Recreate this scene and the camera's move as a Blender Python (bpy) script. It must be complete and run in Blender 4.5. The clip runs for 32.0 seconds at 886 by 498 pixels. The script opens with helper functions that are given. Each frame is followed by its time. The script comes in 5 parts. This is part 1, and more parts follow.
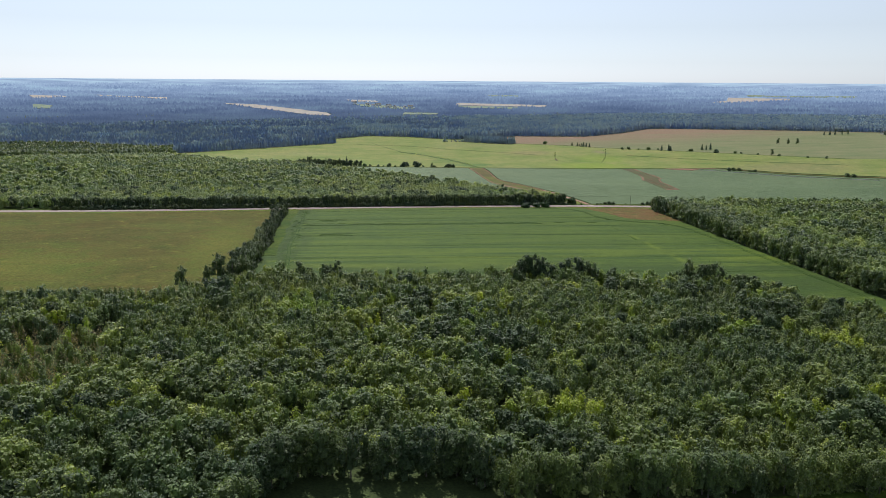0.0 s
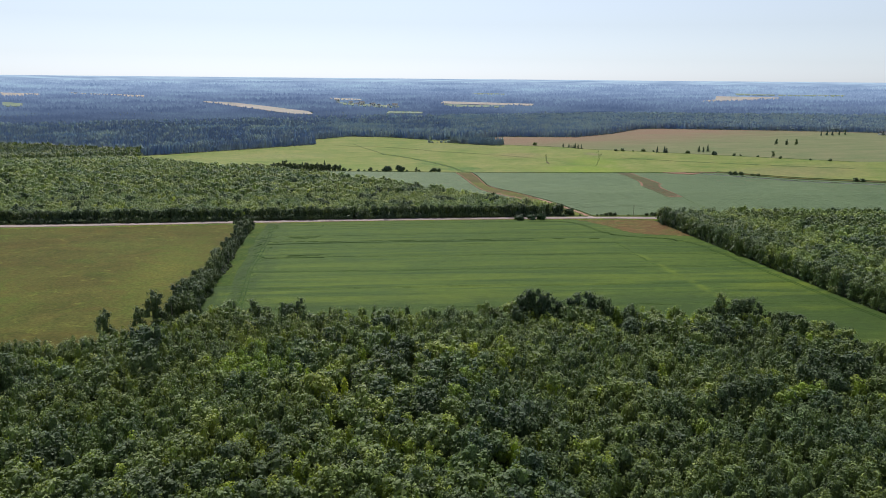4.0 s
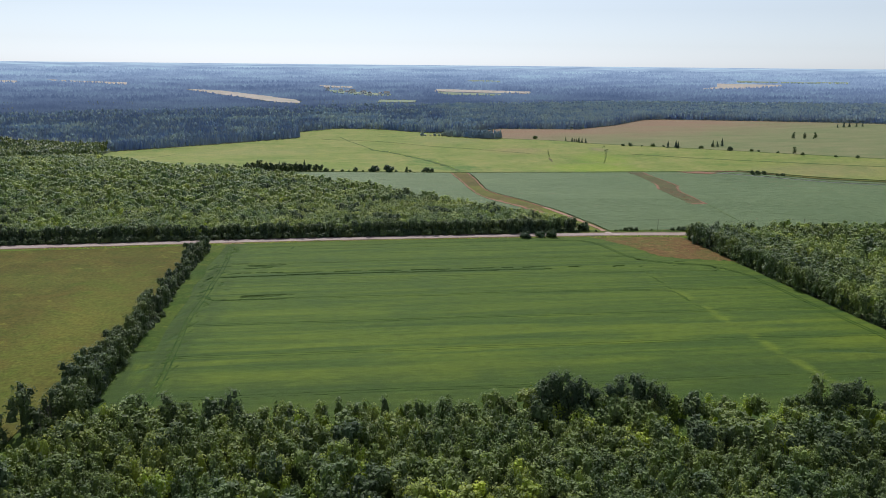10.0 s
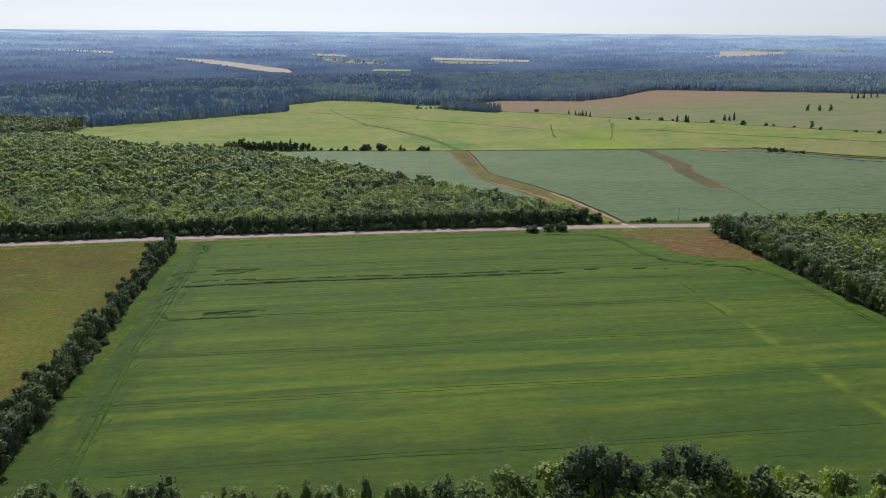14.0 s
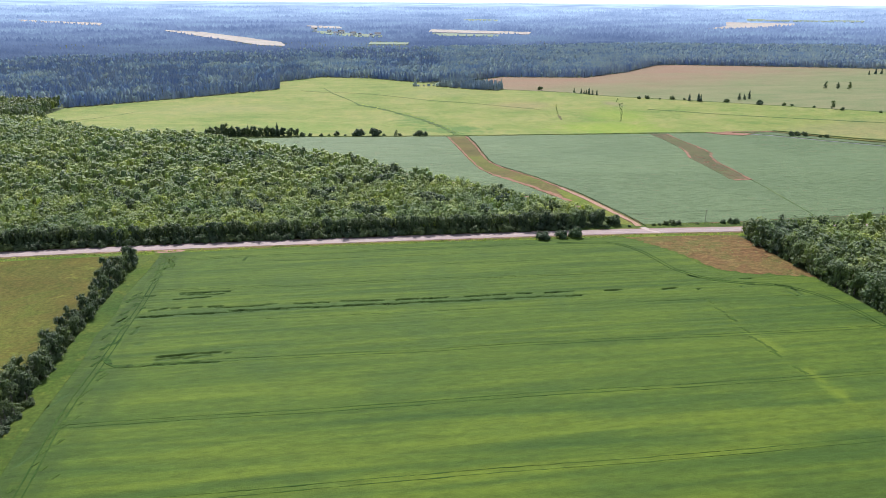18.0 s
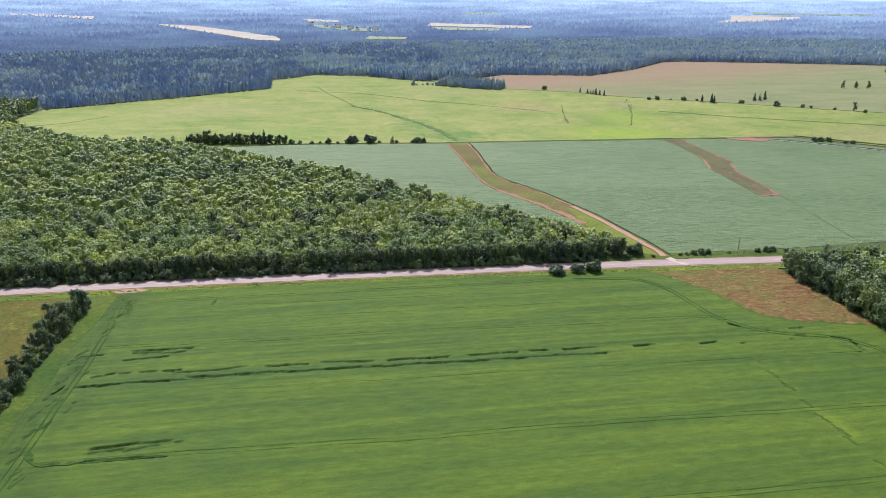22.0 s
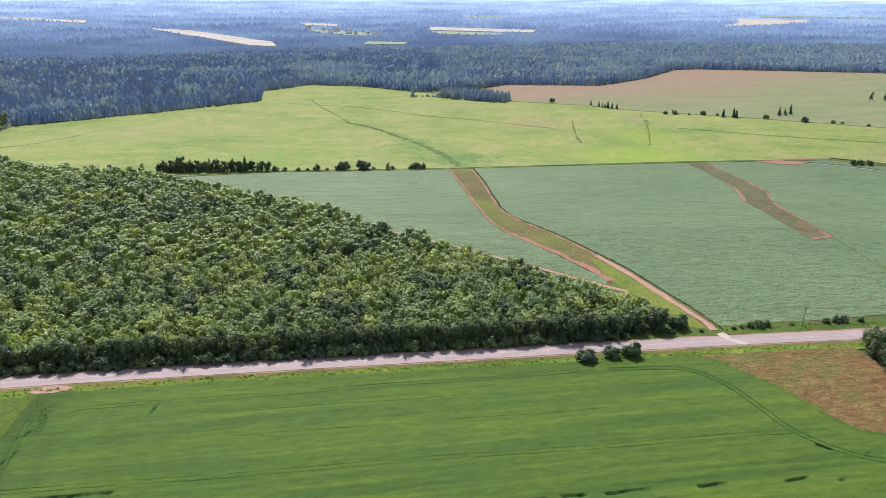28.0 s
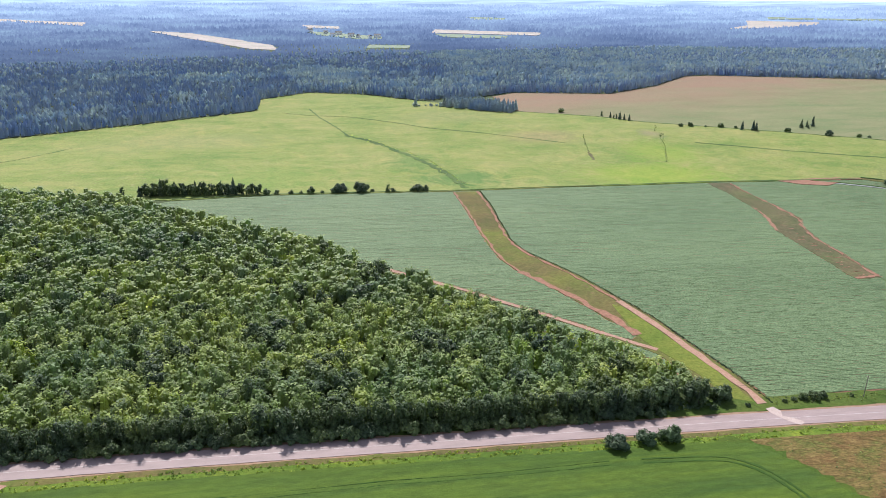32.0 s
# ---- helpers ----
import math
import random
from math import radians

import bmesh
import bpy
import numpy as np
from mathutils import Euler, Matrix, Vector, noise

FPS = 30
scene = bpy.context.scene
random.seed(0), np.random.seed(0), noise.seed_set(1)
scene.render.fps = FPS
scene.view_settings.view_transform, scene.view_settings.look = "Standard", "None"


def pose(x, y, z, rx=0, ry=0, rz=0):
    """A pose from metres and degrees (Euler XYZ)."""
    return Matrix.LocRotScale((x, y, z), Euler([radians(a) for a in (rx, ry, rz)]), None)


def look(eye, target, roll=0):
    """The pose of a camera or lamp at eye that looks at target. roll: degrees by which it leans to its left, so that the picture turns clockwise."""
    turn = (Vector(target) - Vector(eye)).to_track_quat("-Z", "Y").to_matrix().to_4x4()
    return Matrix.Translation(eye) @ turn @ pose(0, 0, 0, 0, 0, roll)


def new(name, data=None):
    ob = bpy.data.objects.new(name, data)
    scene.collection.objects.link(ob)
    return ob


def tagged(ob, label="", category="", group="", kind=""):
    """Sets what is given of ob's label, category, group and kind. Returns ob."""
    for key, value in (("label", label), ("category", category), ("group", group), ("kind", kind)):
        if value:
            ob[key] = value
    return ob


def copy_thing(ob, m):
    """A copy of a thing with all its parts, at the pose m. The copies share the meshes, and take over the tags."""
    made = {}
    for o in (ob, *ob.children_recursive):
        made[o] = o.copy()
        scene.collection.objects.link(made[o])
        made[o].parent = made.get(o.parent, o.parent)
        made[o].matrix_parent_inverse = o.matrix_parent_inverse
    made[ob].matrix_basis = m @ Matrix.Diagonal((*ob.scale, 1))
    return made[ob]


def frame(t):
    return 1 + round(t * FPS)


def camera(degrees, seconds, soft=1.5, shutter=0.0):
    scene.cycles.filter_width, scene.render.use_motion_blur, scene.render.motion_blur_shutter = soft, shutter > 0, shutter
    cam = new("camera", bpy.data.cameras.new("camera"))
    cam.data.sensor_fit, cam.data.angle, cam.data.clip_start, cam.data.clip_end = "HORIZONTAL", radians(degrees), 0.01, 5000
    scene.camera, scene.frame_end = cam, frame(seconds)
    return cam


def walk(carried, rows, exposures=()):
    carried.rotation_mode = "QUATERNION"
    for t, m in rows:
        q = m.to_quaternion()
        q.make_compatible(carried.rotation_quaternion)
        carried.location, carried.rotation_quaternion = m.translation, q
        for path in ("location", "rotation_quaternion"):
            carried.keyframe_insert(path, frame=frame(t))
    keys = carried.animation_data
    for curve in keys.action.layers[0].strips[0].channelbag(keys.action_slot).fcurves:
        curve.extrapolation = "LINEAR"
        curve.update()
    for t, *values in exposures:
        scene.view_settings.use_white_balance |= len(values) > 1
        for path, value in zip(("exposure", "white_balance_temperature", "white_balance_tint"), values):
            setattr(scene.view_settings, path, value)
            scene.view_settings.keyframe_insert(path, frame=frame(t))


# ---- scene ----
cam = camera(63.8, 32.0, soft=0.6)
METRES, EYE, TILT, LEAN, TURN = 412.9, 90.0, -1.14, 1.3, -8.6
ROWS = [
    (0.0, 0.0, 0.0, 0.0, 0.37, -12.11, -1.71),
    (0.5, -0.0004, 0.0185, 0.0006, -0.03, -12.12, -1.72),
    (1.0, -0.0007, 0.0369, 0.0013, -0.34, -12.14, -1.72),
    (1.5, -0.0007, 0.0553, 0.0019, -0.59, -12.16, -1.73),
    (2.0, -0.0008, 0.0738, 0.0024, -0.71, -12.17, -1.73),
    (2.5, -0.0007, 0.0922, 0.0031, -0.73, -12.2, -1.74),
    (3.0, -0.0006, 0.1106, 0.0037, -0.74, -12.22, -1.74),
    (3.5, -0.0003, 0.1285, 0.0042, -0.76, -12.24, -1.76),
    (4.0, -0.0, 0.147, 0.0049, -0.79, -12.25, -1.78),
    (4.5, 0.0003, 0.1654, 0.0059, -0.82, -12.27, -1.78),
    (6.5, 0.0017, 0.2367, 0.0104, -0.96, -13.44, -1.75),
    (7.0, 0.0022, 0.2544, 0.0114, -0.99, -13.44, -1.75),
    (7.5, 0.0026, 0.2719, 0.0125, -1.04, -13.46, -1.77),
    (8.0, 0.003, 0.289, 0.0137, -1.09, -13.46, -1.79),
    (8.5, 0.0034, 0.306, 0.015, -1.14, -13.43, -1.79),
    (9.0, 0.0038, 0.3226, 0.0165, -1.17, -13.4, -1.79),
    (9.5, 0.0042, 0.339, 0.0179, -1.21, -13.36, -1.78),
    (10.0, 0.0046, 0.3552, 0.0194, -1.26, -13.32, -1.8),
    (10.5, 0.0049, 0.3712, 0.021, -1.31, -13.3, -1.8),
    (11.0, 0.0052, 0.3867, 0.0224, -1.33, -13.27, -1.8),
    (11.5, 0.0054, 0.4023, 0.0235, -1.37, -13.29, -1.78),
    (12.0, 0.0057, 0.4178, 0.0245, -1.41, -13.3, -1.78),
    (12.5, 0.0059, 0.4337, 0.0255, -1.44, -13.32, -1.78),
    (13.0, 0.0062, 0.4497, 0.0263, -1.47, -13.42, -1.77),
    (13.5, 0.0064, 0.4653, 0.0268, -1.51, -13.98, -1.75),
    (14.0, 0.0067, 0.481, 0.0279, -1.55, -15.79, -1.7),
    (14.5, 0.0072, 0.4968, 0.0289, -1.58, -17.54, -1.66),
    (16.5, 0.0082, 0.559, 0.0361, -1.65, -17.89, -1.67),
    (17.0, 0.0086, 0.5741, 0.0378, -1.66, -17.93, -1.66),
    (17.5, 0.0087, 0.5889, 0.0398, -1.68, -17.98, -1.67),
    (18.0, 0.0091, 0.6038, 0.0414, -1.68, -18.01, -1.66),
    (18.5, 0.0095, 0.6185, 0.0431, -1.68, -18.05, -1.66),
    (19.0, 0.0097, 0.6333, 0.0446, -1.71, -18.06, -1.67),
    (19.5, 0.0098, 0.6481, 0.0462, -1.72, -18.08, -1.68),
    (20.0, 0.0102, 0.663, 0.0477, -1.72, -18.09, -1.67),
    (20.5, 0.0105, 0.6774, 0.0489, -1.72, -18.3, -1.68),
    (21.0, 0.0109, 0.6923, 0.0503, -1.72, -18.53, -1.67),
    (21.5, 0.0111, 0.7072, 0.0518, -1.73, -18.56, -1.68),
    (22.0, 0.0114, 0.7221, 0.0533, -1.73, -18.59, -1.67),
    (22.5, 0.0115, 0.7366, 0.0549, -1.74, -18.63, -1.67),
    (23.0, 0.0119, 0.751, 0.0563, -1.73, -18.63, -1.67),
    (23.5, 0.0122, 0.7652, 0.0578, -1.73, -18.62, -1.67),
    (24.0, 0.0125, 0.7792, 0.0593, -1.73, -18.59, -1.66),
    (24.5, 0.0128, 0.7929, 0.0606, -1.72, -18.55, -1.66),
    (25.0, 0.0132, 0.8065, 0.0619, -1.7, -18.52, -1.67),
    (25.5, 0.0134, 0.8198, 0.0629, -1.69, -18.5, -1.67),
    (27.5, 0.0145, 0.875, 0.0691, -1.69, -18.5, -1.62),
    (28.0, 0.0147, 0.8884, 0.0715, -1.68, -18.5, -1.62),
    (28.5, 0.0149, 0.9016, 0.0738, -1.67, -18.52, -1.61),
    (29.0, 0.0152, 0.9147, 0.0761, -1.65, -18.53, -1.62),
    (29.5, 0.0154, 0.9279, 0.0783, -1.65, -18.51, -1.62),
    (30.0, 0.0157, 0.9411, 0.0805, -1.63, -18.5, -1.63),
    (30.5, 0.0159, 0.9545, 0.0826, -1.63, -18.5, -1.62),
    (31.0, 0.016, 0.968, 0.0846, -1.62, -18.5, -1.62),
    (31.5, 0.0163, 0.9816, 0.0871, -1.55, -18.52, -1.62),
    (32.0, 0.0164, 0.9951, 0.0888, -1.39, -18.5, -1.62),
]
EXPOSURES = [(0.0, -0.2, 6250.0, 11.0), (9.0, -0.2, 6250.0, 11.0), (13.0, -0.42, 6250.0, 11.0), (16.5, 0.4, 6100.0, 15.0), (22.0, 0.47, 6050.0, 15.0), (32.0, 0.48, 6050.0, 15.0)]
walk(cam, [(t, pose(0, 0, EYE, TILT, LEAN, TURN) @ pose(METRES * x, METRES * y, METRES * z, 90 + pitch, roll, yaw)) for t, x, y, z, yaw, pitch, roll in ROWS], EXPOSURES)

# ---- light: high summer sun ahead of the flight, hazy sky ----
SUN_ELEVATION, SUN_AZIMUTH = radians(49), radians(-4)  # azimuth from +y towards +x
world = bpy.data.worlds.new("world")
scene.world = world
world.use_nodes = True
wn = world.node_tree.nodes
sky = wn.new("ShaderNodeTexSky")
sky.sky_type = "NISHITA"
sky.sun_disc = False
sky.sun_elevation, sky.sun_rotation = SUN_ELEVATION, SUN_AZIMUTH
sky.dust_density, sky.air_density, sky.ozone_density = 0.35, 1.0, 2.0
wn["Background"].inputs["Strength"].default_value = 0.114
haze = wn.new("ShaderNodeHueSaturation")
haze.inputs["Saturation"].default_value = 0.28
blue = wn.new("ShaderNodeMix")
blue.data_type, blue.blend_type = "RGBA", "MULTIPLY"
blue.inputs[0].default_value = 1.0
blue.inputs[7].default_value = (0.915, 0.985, 1.08, 1)
world.node_tree.links.new(sky.outputs["Color"], haze.inputs["Color"])
world.node_tree.links.new(haze.outputs["Color"], blue.inputs[6])
world.node_tree.links.new(blue.outputs[2], wn["Background"].inputs["Color"])
sun = new("sun", bpy.data.lights.new("sun", "SUN"))
sun.data.energy, sun.data.angle, sun.data.color = 4.65, radians(0.5), (1.0, 0.95, 0.86)
SUN_WAY = Vector((math.sin(SUN_AZIMUTH) * math.cos(SUN_ELEVATION), math.cos(SUN_AZIMUTH) * math.cos(SUN_ELEVATION), math.sin(SUN_ELEVATION)))
sun.matrix_world = look(SUN_WAY * 900, (0, 0, 0))


# ---- materials ----
class Nodes:
    """Small helper to write node materials in few lines."""

    def __init__(self, name):
        self.mat = bpy.data.materials.new(name)
        self.mat.use_nodes = True
        self.tree = self.mat.node_tree
        self.bsdf = self.tree.nodes["Principled BSDF"]
        self.out = self.tree.nodes["Material Output"]
        self.place = self.tree.nodes.new("ShaderNodeNewGeometry").outputs["Position"]

    def node(self, kind, **inputs):
        n = self.tree.nodes.new(kind)
        for key, value in inputs.items():
            self.set(n.inputs[key.replace("_", " ")], value)
        return n

    def set(self, socket, value):
        if isinstance(value, bpy.types.NodeSocket):
            self.tree.links.new(value, socket)
        elif isinstance(value, (tuple, list)) and len(value) == 3 and socket.type == "RGBA":
            socket.default_value = (*value, 1)
        else:
            socket.default_value = value

    def scaled(self, sx, sy, sz, rz=0.0):
        n = self.tree.nodes.new("ShaderNodeMapping")
        self.set(n.inputs["Vector"], self.place)
        n.inputs["Scale"].default_value = (sx, sy, sz)
        n.inputs["Rotation"].default_value = (0, 0, radians(rz))
        return n.outputs["Vector"]

    def noise(self, scale, detail=4.0, rough=0.55, vector=None, distortion=0.0):
        n = self.node("ShaderNodeTexNoise", Scale=scale, Detail=detail, Roughness=rough, Distortion=distortion)
        self.set(n.inputs["Vector"], vector or self.place)
        return n.outputs["Fac"]

    def ramp(self, fac, stops):
        n = self.tree.nodes.new("ShaderNodeValToRGB")
        self.set(n.inputs["Fac"], fac)
        el = n.color_ramp.elements
        while len(el) < len(stops):
            el.new(0.5)
        for e, (p, c) in zip(el, stops):
            e.position = p
            e.color = (*c, 1) if isinstance(c, tuple) else (c, c, c, 1)
        return n.outputs["Color"]

    def mix(self, fac, a, b, blend="MIX"):
        n = self.tree.nodes.new("ShaderNodeMix")
        n.data_type, n.blend_type = "RGBA", blend
        self.set(n.inputs[0], fac), self.set(n.inputs[6], a), self.set(n.inputs[7], b)
        return n.outputs[2]

    def math(self, op, a, b=0.0):
        n = self.tree.nodes.new("ShaderNodeMath")
        n.operation = op
        self.set(n.inputs[0], a), self.set(n.inputs[1], b)
        return n.outputs[0]

    def axes(self):
        n = self.node("ShaderNodeSeparateXYZ", Vector=self.place)
        return n.outputs[0], n.outputs[1], n.outputs[2]

    def bump(self, height, strength, distance):
        return self.node("ShaderNodeBump", Height=height, Strength=strength, Distance=distance).outputs["Normal"]

    def done(self, color, rough=0.9, normal=None, specular=0.3):
        self.set(self.bsdf.inputs["Base Color"], color)
        self.set(self.bsdf.inputs["Roughness"], rough)
        self.set(self.bsdf.inputs["Specular IOR Level"], specular)
        if normal:
            self.set(self.bsdf.inputs["Normal"], normal)
        return self.mat


def leaf_material(name, dark, mid, light, through_leaf=0.35, gloss=0.45, rough=0.5, tone=(2.0, 2.1, 1.0), vary=1.0, grain=1.0):
    """Foliage: a tone for each tree, slow patches over the wood, and leaf-sized grain that paints sunlit and shaded
    leaves into the colour.
    """
    m = Nodes(name)
    info = m.tree.nodes.new("ShaderNodeObjectInfo").outputs["Random"]
    at = m.tree.nodes.new("ShaderNodeAttribute")
    at.attribute_name = "tint"
    tint = m.math("FRACT", m.math("ADD", info, at.outputs["Fac"]))
    leaf = m.tree.nodes.new("ShaderNodeNewGeometry").outputs["Random Per Island"]
    col = m.ramp(tint, [(0.0, dark), (0.45, mid), (0.8, mid), (1.0, light)])
    patches = m.ramp(m.noise(0.03, 4.0), [(0.35, (0.76, 0.84, 0.92)), (0.65, (1.26, 1.16, 0.9))])
    col = m.mix(1.0, col, patches, "MULTIPLY")
    # highlights and dark gaps between leaves, multiplied into the colour
    fine = m.noise(1.9, 3.0, 0.7)
    col = m.mix(grain, col, m.mix(1.0, col, m.ramp(fine, [(0.34, (0.5, 0.54, 0.56)), (0.52, (1.0, 1.0, 1.0)), (0.68, (1.5, 1.45, 1.35))]), "MULTIPLY"))
    col = m.mix(1.0, col, m.ramp(leaf, [(0.0, (1 - 0.4 * vary, 1 - 0.37 * vary, 1 - 0.34 * vary)), (0.6, (1.0, 1.0, 1.0)), (1.0, (1 + 0.6 * vary, 1 + 0.54 * vary, 1 + 0.46 * vary))]), "MULTIPLY")
    m.done(col, rough, m.bump(fine, 0.8 * grain, 0.5), gloss)
    tr = m.node("ShaderNodeBsdfTranslucent")
    t = through_leaf
    m.set(tr.inputs["Color"], m.mix(1.0, col, (tone[0] * t, tone[1] * t, tone[2] * t), "MULTIPLY"))
    mixer = m.node("ShaderNodeAddShader")
    m.set(mixer.inputs[0], m.bsdf.outputs[0]), m.set(mixer.inputs[1], tr.outputs[0])
    m.set(m.out.inputs["Surface"], mixer.outputs[0])
    return m.mat


M_LEAF = leaf_material("hardwood leaves", (0.064, 0.096, 0.045), (0.116, 0.158, 0.052), (0.21, 0.25, 0.062), 0.28, 0.25, 0.45, (2.0, 2.1, 0.85), 0.85, 0.8)
M_WOOD = leaf_material("full-grown hardwood leaves", (0.09, 0.126, 0.061), (0.143, 0.187, 0.07), (0.212, 0.252, 0.08), 0.38, 0.16, 0.5, (2.0, 2.1, 1.15), 0.55, 0.55)
M_YOUNG = leaf_material("young hardwood leaves", (0.072, 0.104, 0.044), (0.116, 0.156, 0.05), (0.188, 0.224, 0.058), 0.28, 0.25, 0.45, (2.0, 2.1, 0.85), 0.85, 0.8)
M_LIME = leaf_material("fresh yellow-green leaves", (0.165, 0.212, 0.04), (0.2, 0.25, 0.044), (0.245, 0.29, 0.05), 0.36, 0.25, 0.5, (2.0, 2.1, 0.8), 0.8, 0.8)
# Dark leaf tone; also paints shade along the road and the clearing.
M_DARK = leaf_material("dark glossy leaves, also painted shade", (0.042, 0.066, 0.036), (0.06, 0.09, 0.04), (0.086, 0.119, 0.046), 0.24, 0.2, 0.5, (2.0, 2.1, 0.95), 0.85, 0.8)
M_DEEP = leaf_material("deep green sapling leaves", (0.062, 0.092, 0.042), (0.096, 0.134, 0.047), (0.15, 0.188, 0.054), 0.26, 0.25, 0.45, (2.0, 2.1, 0.85), 0.85, 0.8)
M_DRY = leaf_material("thin dry twigs and leaves", (0.14, 0.12, 0.08), (0.18, 0.155, 0.1), (0.22, 0.19, 0.13), 0.3, 0.2, 0.8)
M_STRAW = leaf_material("brown dead weed stalks", (0.1, 0.065, 0.038), (0.14, 0.088, 0.05), (0.19, 0.125, 0.07), 0.3, 0.1, 0.9)
# Haze over the far woods is painted in: bases lightened and blued.
M_HAZY_NEEDLE = leaf_material("spruce needles with painted haze", (0.134, 0.164, 0.22), (0.145, 0.176, 0.23), (0.158, 0.19, 0.242), 0.7, 0.05, 0.9, (1.9, 2.0, 2.25), 0.06, 0.0)
M_HAZY_MIXED = leaf_material("hardwood leaves with painted haze", (0.142, 0.17, 0.212), (0.157, 0.188, 0.222), (0.178, 0.21, 0.23), 0.8, 0.08, 0.8, (1.9, 2.0, 2.0), 0.12, 0.0)
M_SPRUCE = leaf_material("dark spruce needles", (0.042, 0.064, 0.05), (0.056, 0.08, 0.058), (0.07, 0.096, 0.064), 0.3, 0.15, 0.75, (2.0, 2.1, 1.0), 0.6)


def make_bark():
    m = Nodes("grey bark")
    n = m.noise(1.0, 5.0, 0.6, m.scaled(8, 8, 1.2))
    return m.done(m.ramp(n, [(0.3, (0.06, 0.05, 0.04)), (0.7, (0.2, 0.18, 0.15))]), 0.95, m.bump(n, 0.6, 0.03))


def make_ground():
    m = Nodes("rough grass and forest floor")
    col = m.ramp(m.noise(0.02, 6.0, 0.65), [(0.3, (0.025, 0.045, 0.015)), (0.6, (0.05, 0.075, 0.02)), (0.75, (0.08, 0.09, 0.035))])
    fine = m.noise(1.3, 4.0)
    col = m.mix(0.5, col, m.ramp(fine, [(0.3, (0.02, 0.03, 0.012)), (0.7, (0.09, 0.12, 0.03))]))
    return m.done(col, 0.95, m.bump(fine, 0.7, 0.3))


def make_crop():
    """Green grain crop drilled in passes along x, thinner and yellower towards its near end."""
    m = Nodes("green grain crop")
    x, y, z = m.axes()
    streak = m.noise(1.0, 3.0, 0.5, m.scaled(0.011, 0.24, 0.0, 1.6))
    wide = m.noise(1.0, 3.0, 0.5, m.scaled(0.007, 0.085, 0.0, 1.6))
    patch = m.noise(0.03, 4.0, 0.6)
    col = m.ramp(streak, [(0.36, (0.038, 0.076, 0.014)), (0.52, (0.054, 0.095, 0.014)), (0.66, (0.075, 0.118, 0.015))])
    col = m.mix(m.ramp(wide, [(0.36, 0.0), (0.68, 0.5)]), col, (0.092, 0.136, 0.016))
    col = m.mix(m.ramp(patch, [(0.5, 0.0), (0.72, 0.6)]), col, (0.045, 0.085, 0.019))
    ends = m.node("ShaderNodeMapRange", Value=y, From_Min=470.0, From_Max=370.0).outputs[0]
    thin = m.math("MULTIPLY", ends, m.ramp(wide, [(0.47, 0.0), (0.64, 1.0)]))
    col = m.mix(m.math("MULTIPLY", thin, 0.62), col, (0.13, 0.172, 0.016))
    # darker green along the western headland and the near rim
    west = m.math("MULTIPLY", m.node("ShaderNodeMapRange", Value=x, From_Min=-14.0, From_Max=-32.0).outputs[0], m.ramp(m.noise(1.0, 4.0, 0.6, m.scaled(0.16, 0.03, 0.0)), [(0.36, 0.1), (0.6, 0.9)]))
    col = m.mix(west, col, (0.036, 0.066, 0.014))
    rim = m.math("MULTIPLY", m.node("ShaderNodeMapRange", Value=y, From_Min=382.0, From_Max=362.0).outputs[0], m.ramp(patch, [(0.35, 0.35), (0.6, 0.9)]))
    col = m.mix(rim, col, (0.04, 0.072, 0.014))
    # an old field path, grown over thinly, crosses the passes
    off = m.math("ABSOLUTE", m.math("SUBTRACT", m.math("ADD", x, m.math("MULTIPLY", patch, 6.0)), 199.0))
    path = m.math("MULTIPLY", m.ramp(m.math("MULTIPLY", off, 0.13), [(0.08, 1.0), (0.55, 0.0)]), m.ramp(m.noise(0.09, 3.0), [(0.42, 0.0), (0.6, 0.5)]))
    path = m.math("MULTIPLY", path, m.node("ShaderNodeMapRange", Value=y, From_Min=490.0, From_Max=440.0).outputs[0])
    col = m.mix(path, col, (0.15, 0.198, 0.02))
    bent = m.tree.nodes.new("ShaderNodeAttribute")
    bent.attribute_name = "bent"
    col = m.mix(bent.outputs["Fac"], col, (0.042, 0.082, 0.02))
    grain = m.noise(2.6, 4.0, 0.7)
    clump = m.noise(0.5, 4.0, 0.65, m.scaled(0.4, 1.2, 1.0))
    col = m.mix(1.0, col, m.ramp(grain, [(0.28, (0.76, 0.78, 0.76)), (0.72, (1.24, 1.22, 1.2))]), "MULTIPLY")
    col = m.mix(1.0, col, m.ramp(clump, [(0.3, (0.8,) * 3), (0.7, (1.18,) * 3)]), "MULTIPLY")
    hgt = m.math("ADD", grain, m.math("MULTIPLY", m.math("ADD", streak, clump), 1.2))
    return m.done(col, 0.8, m.bump(hgt, 0.5, 0.3), 0.1)


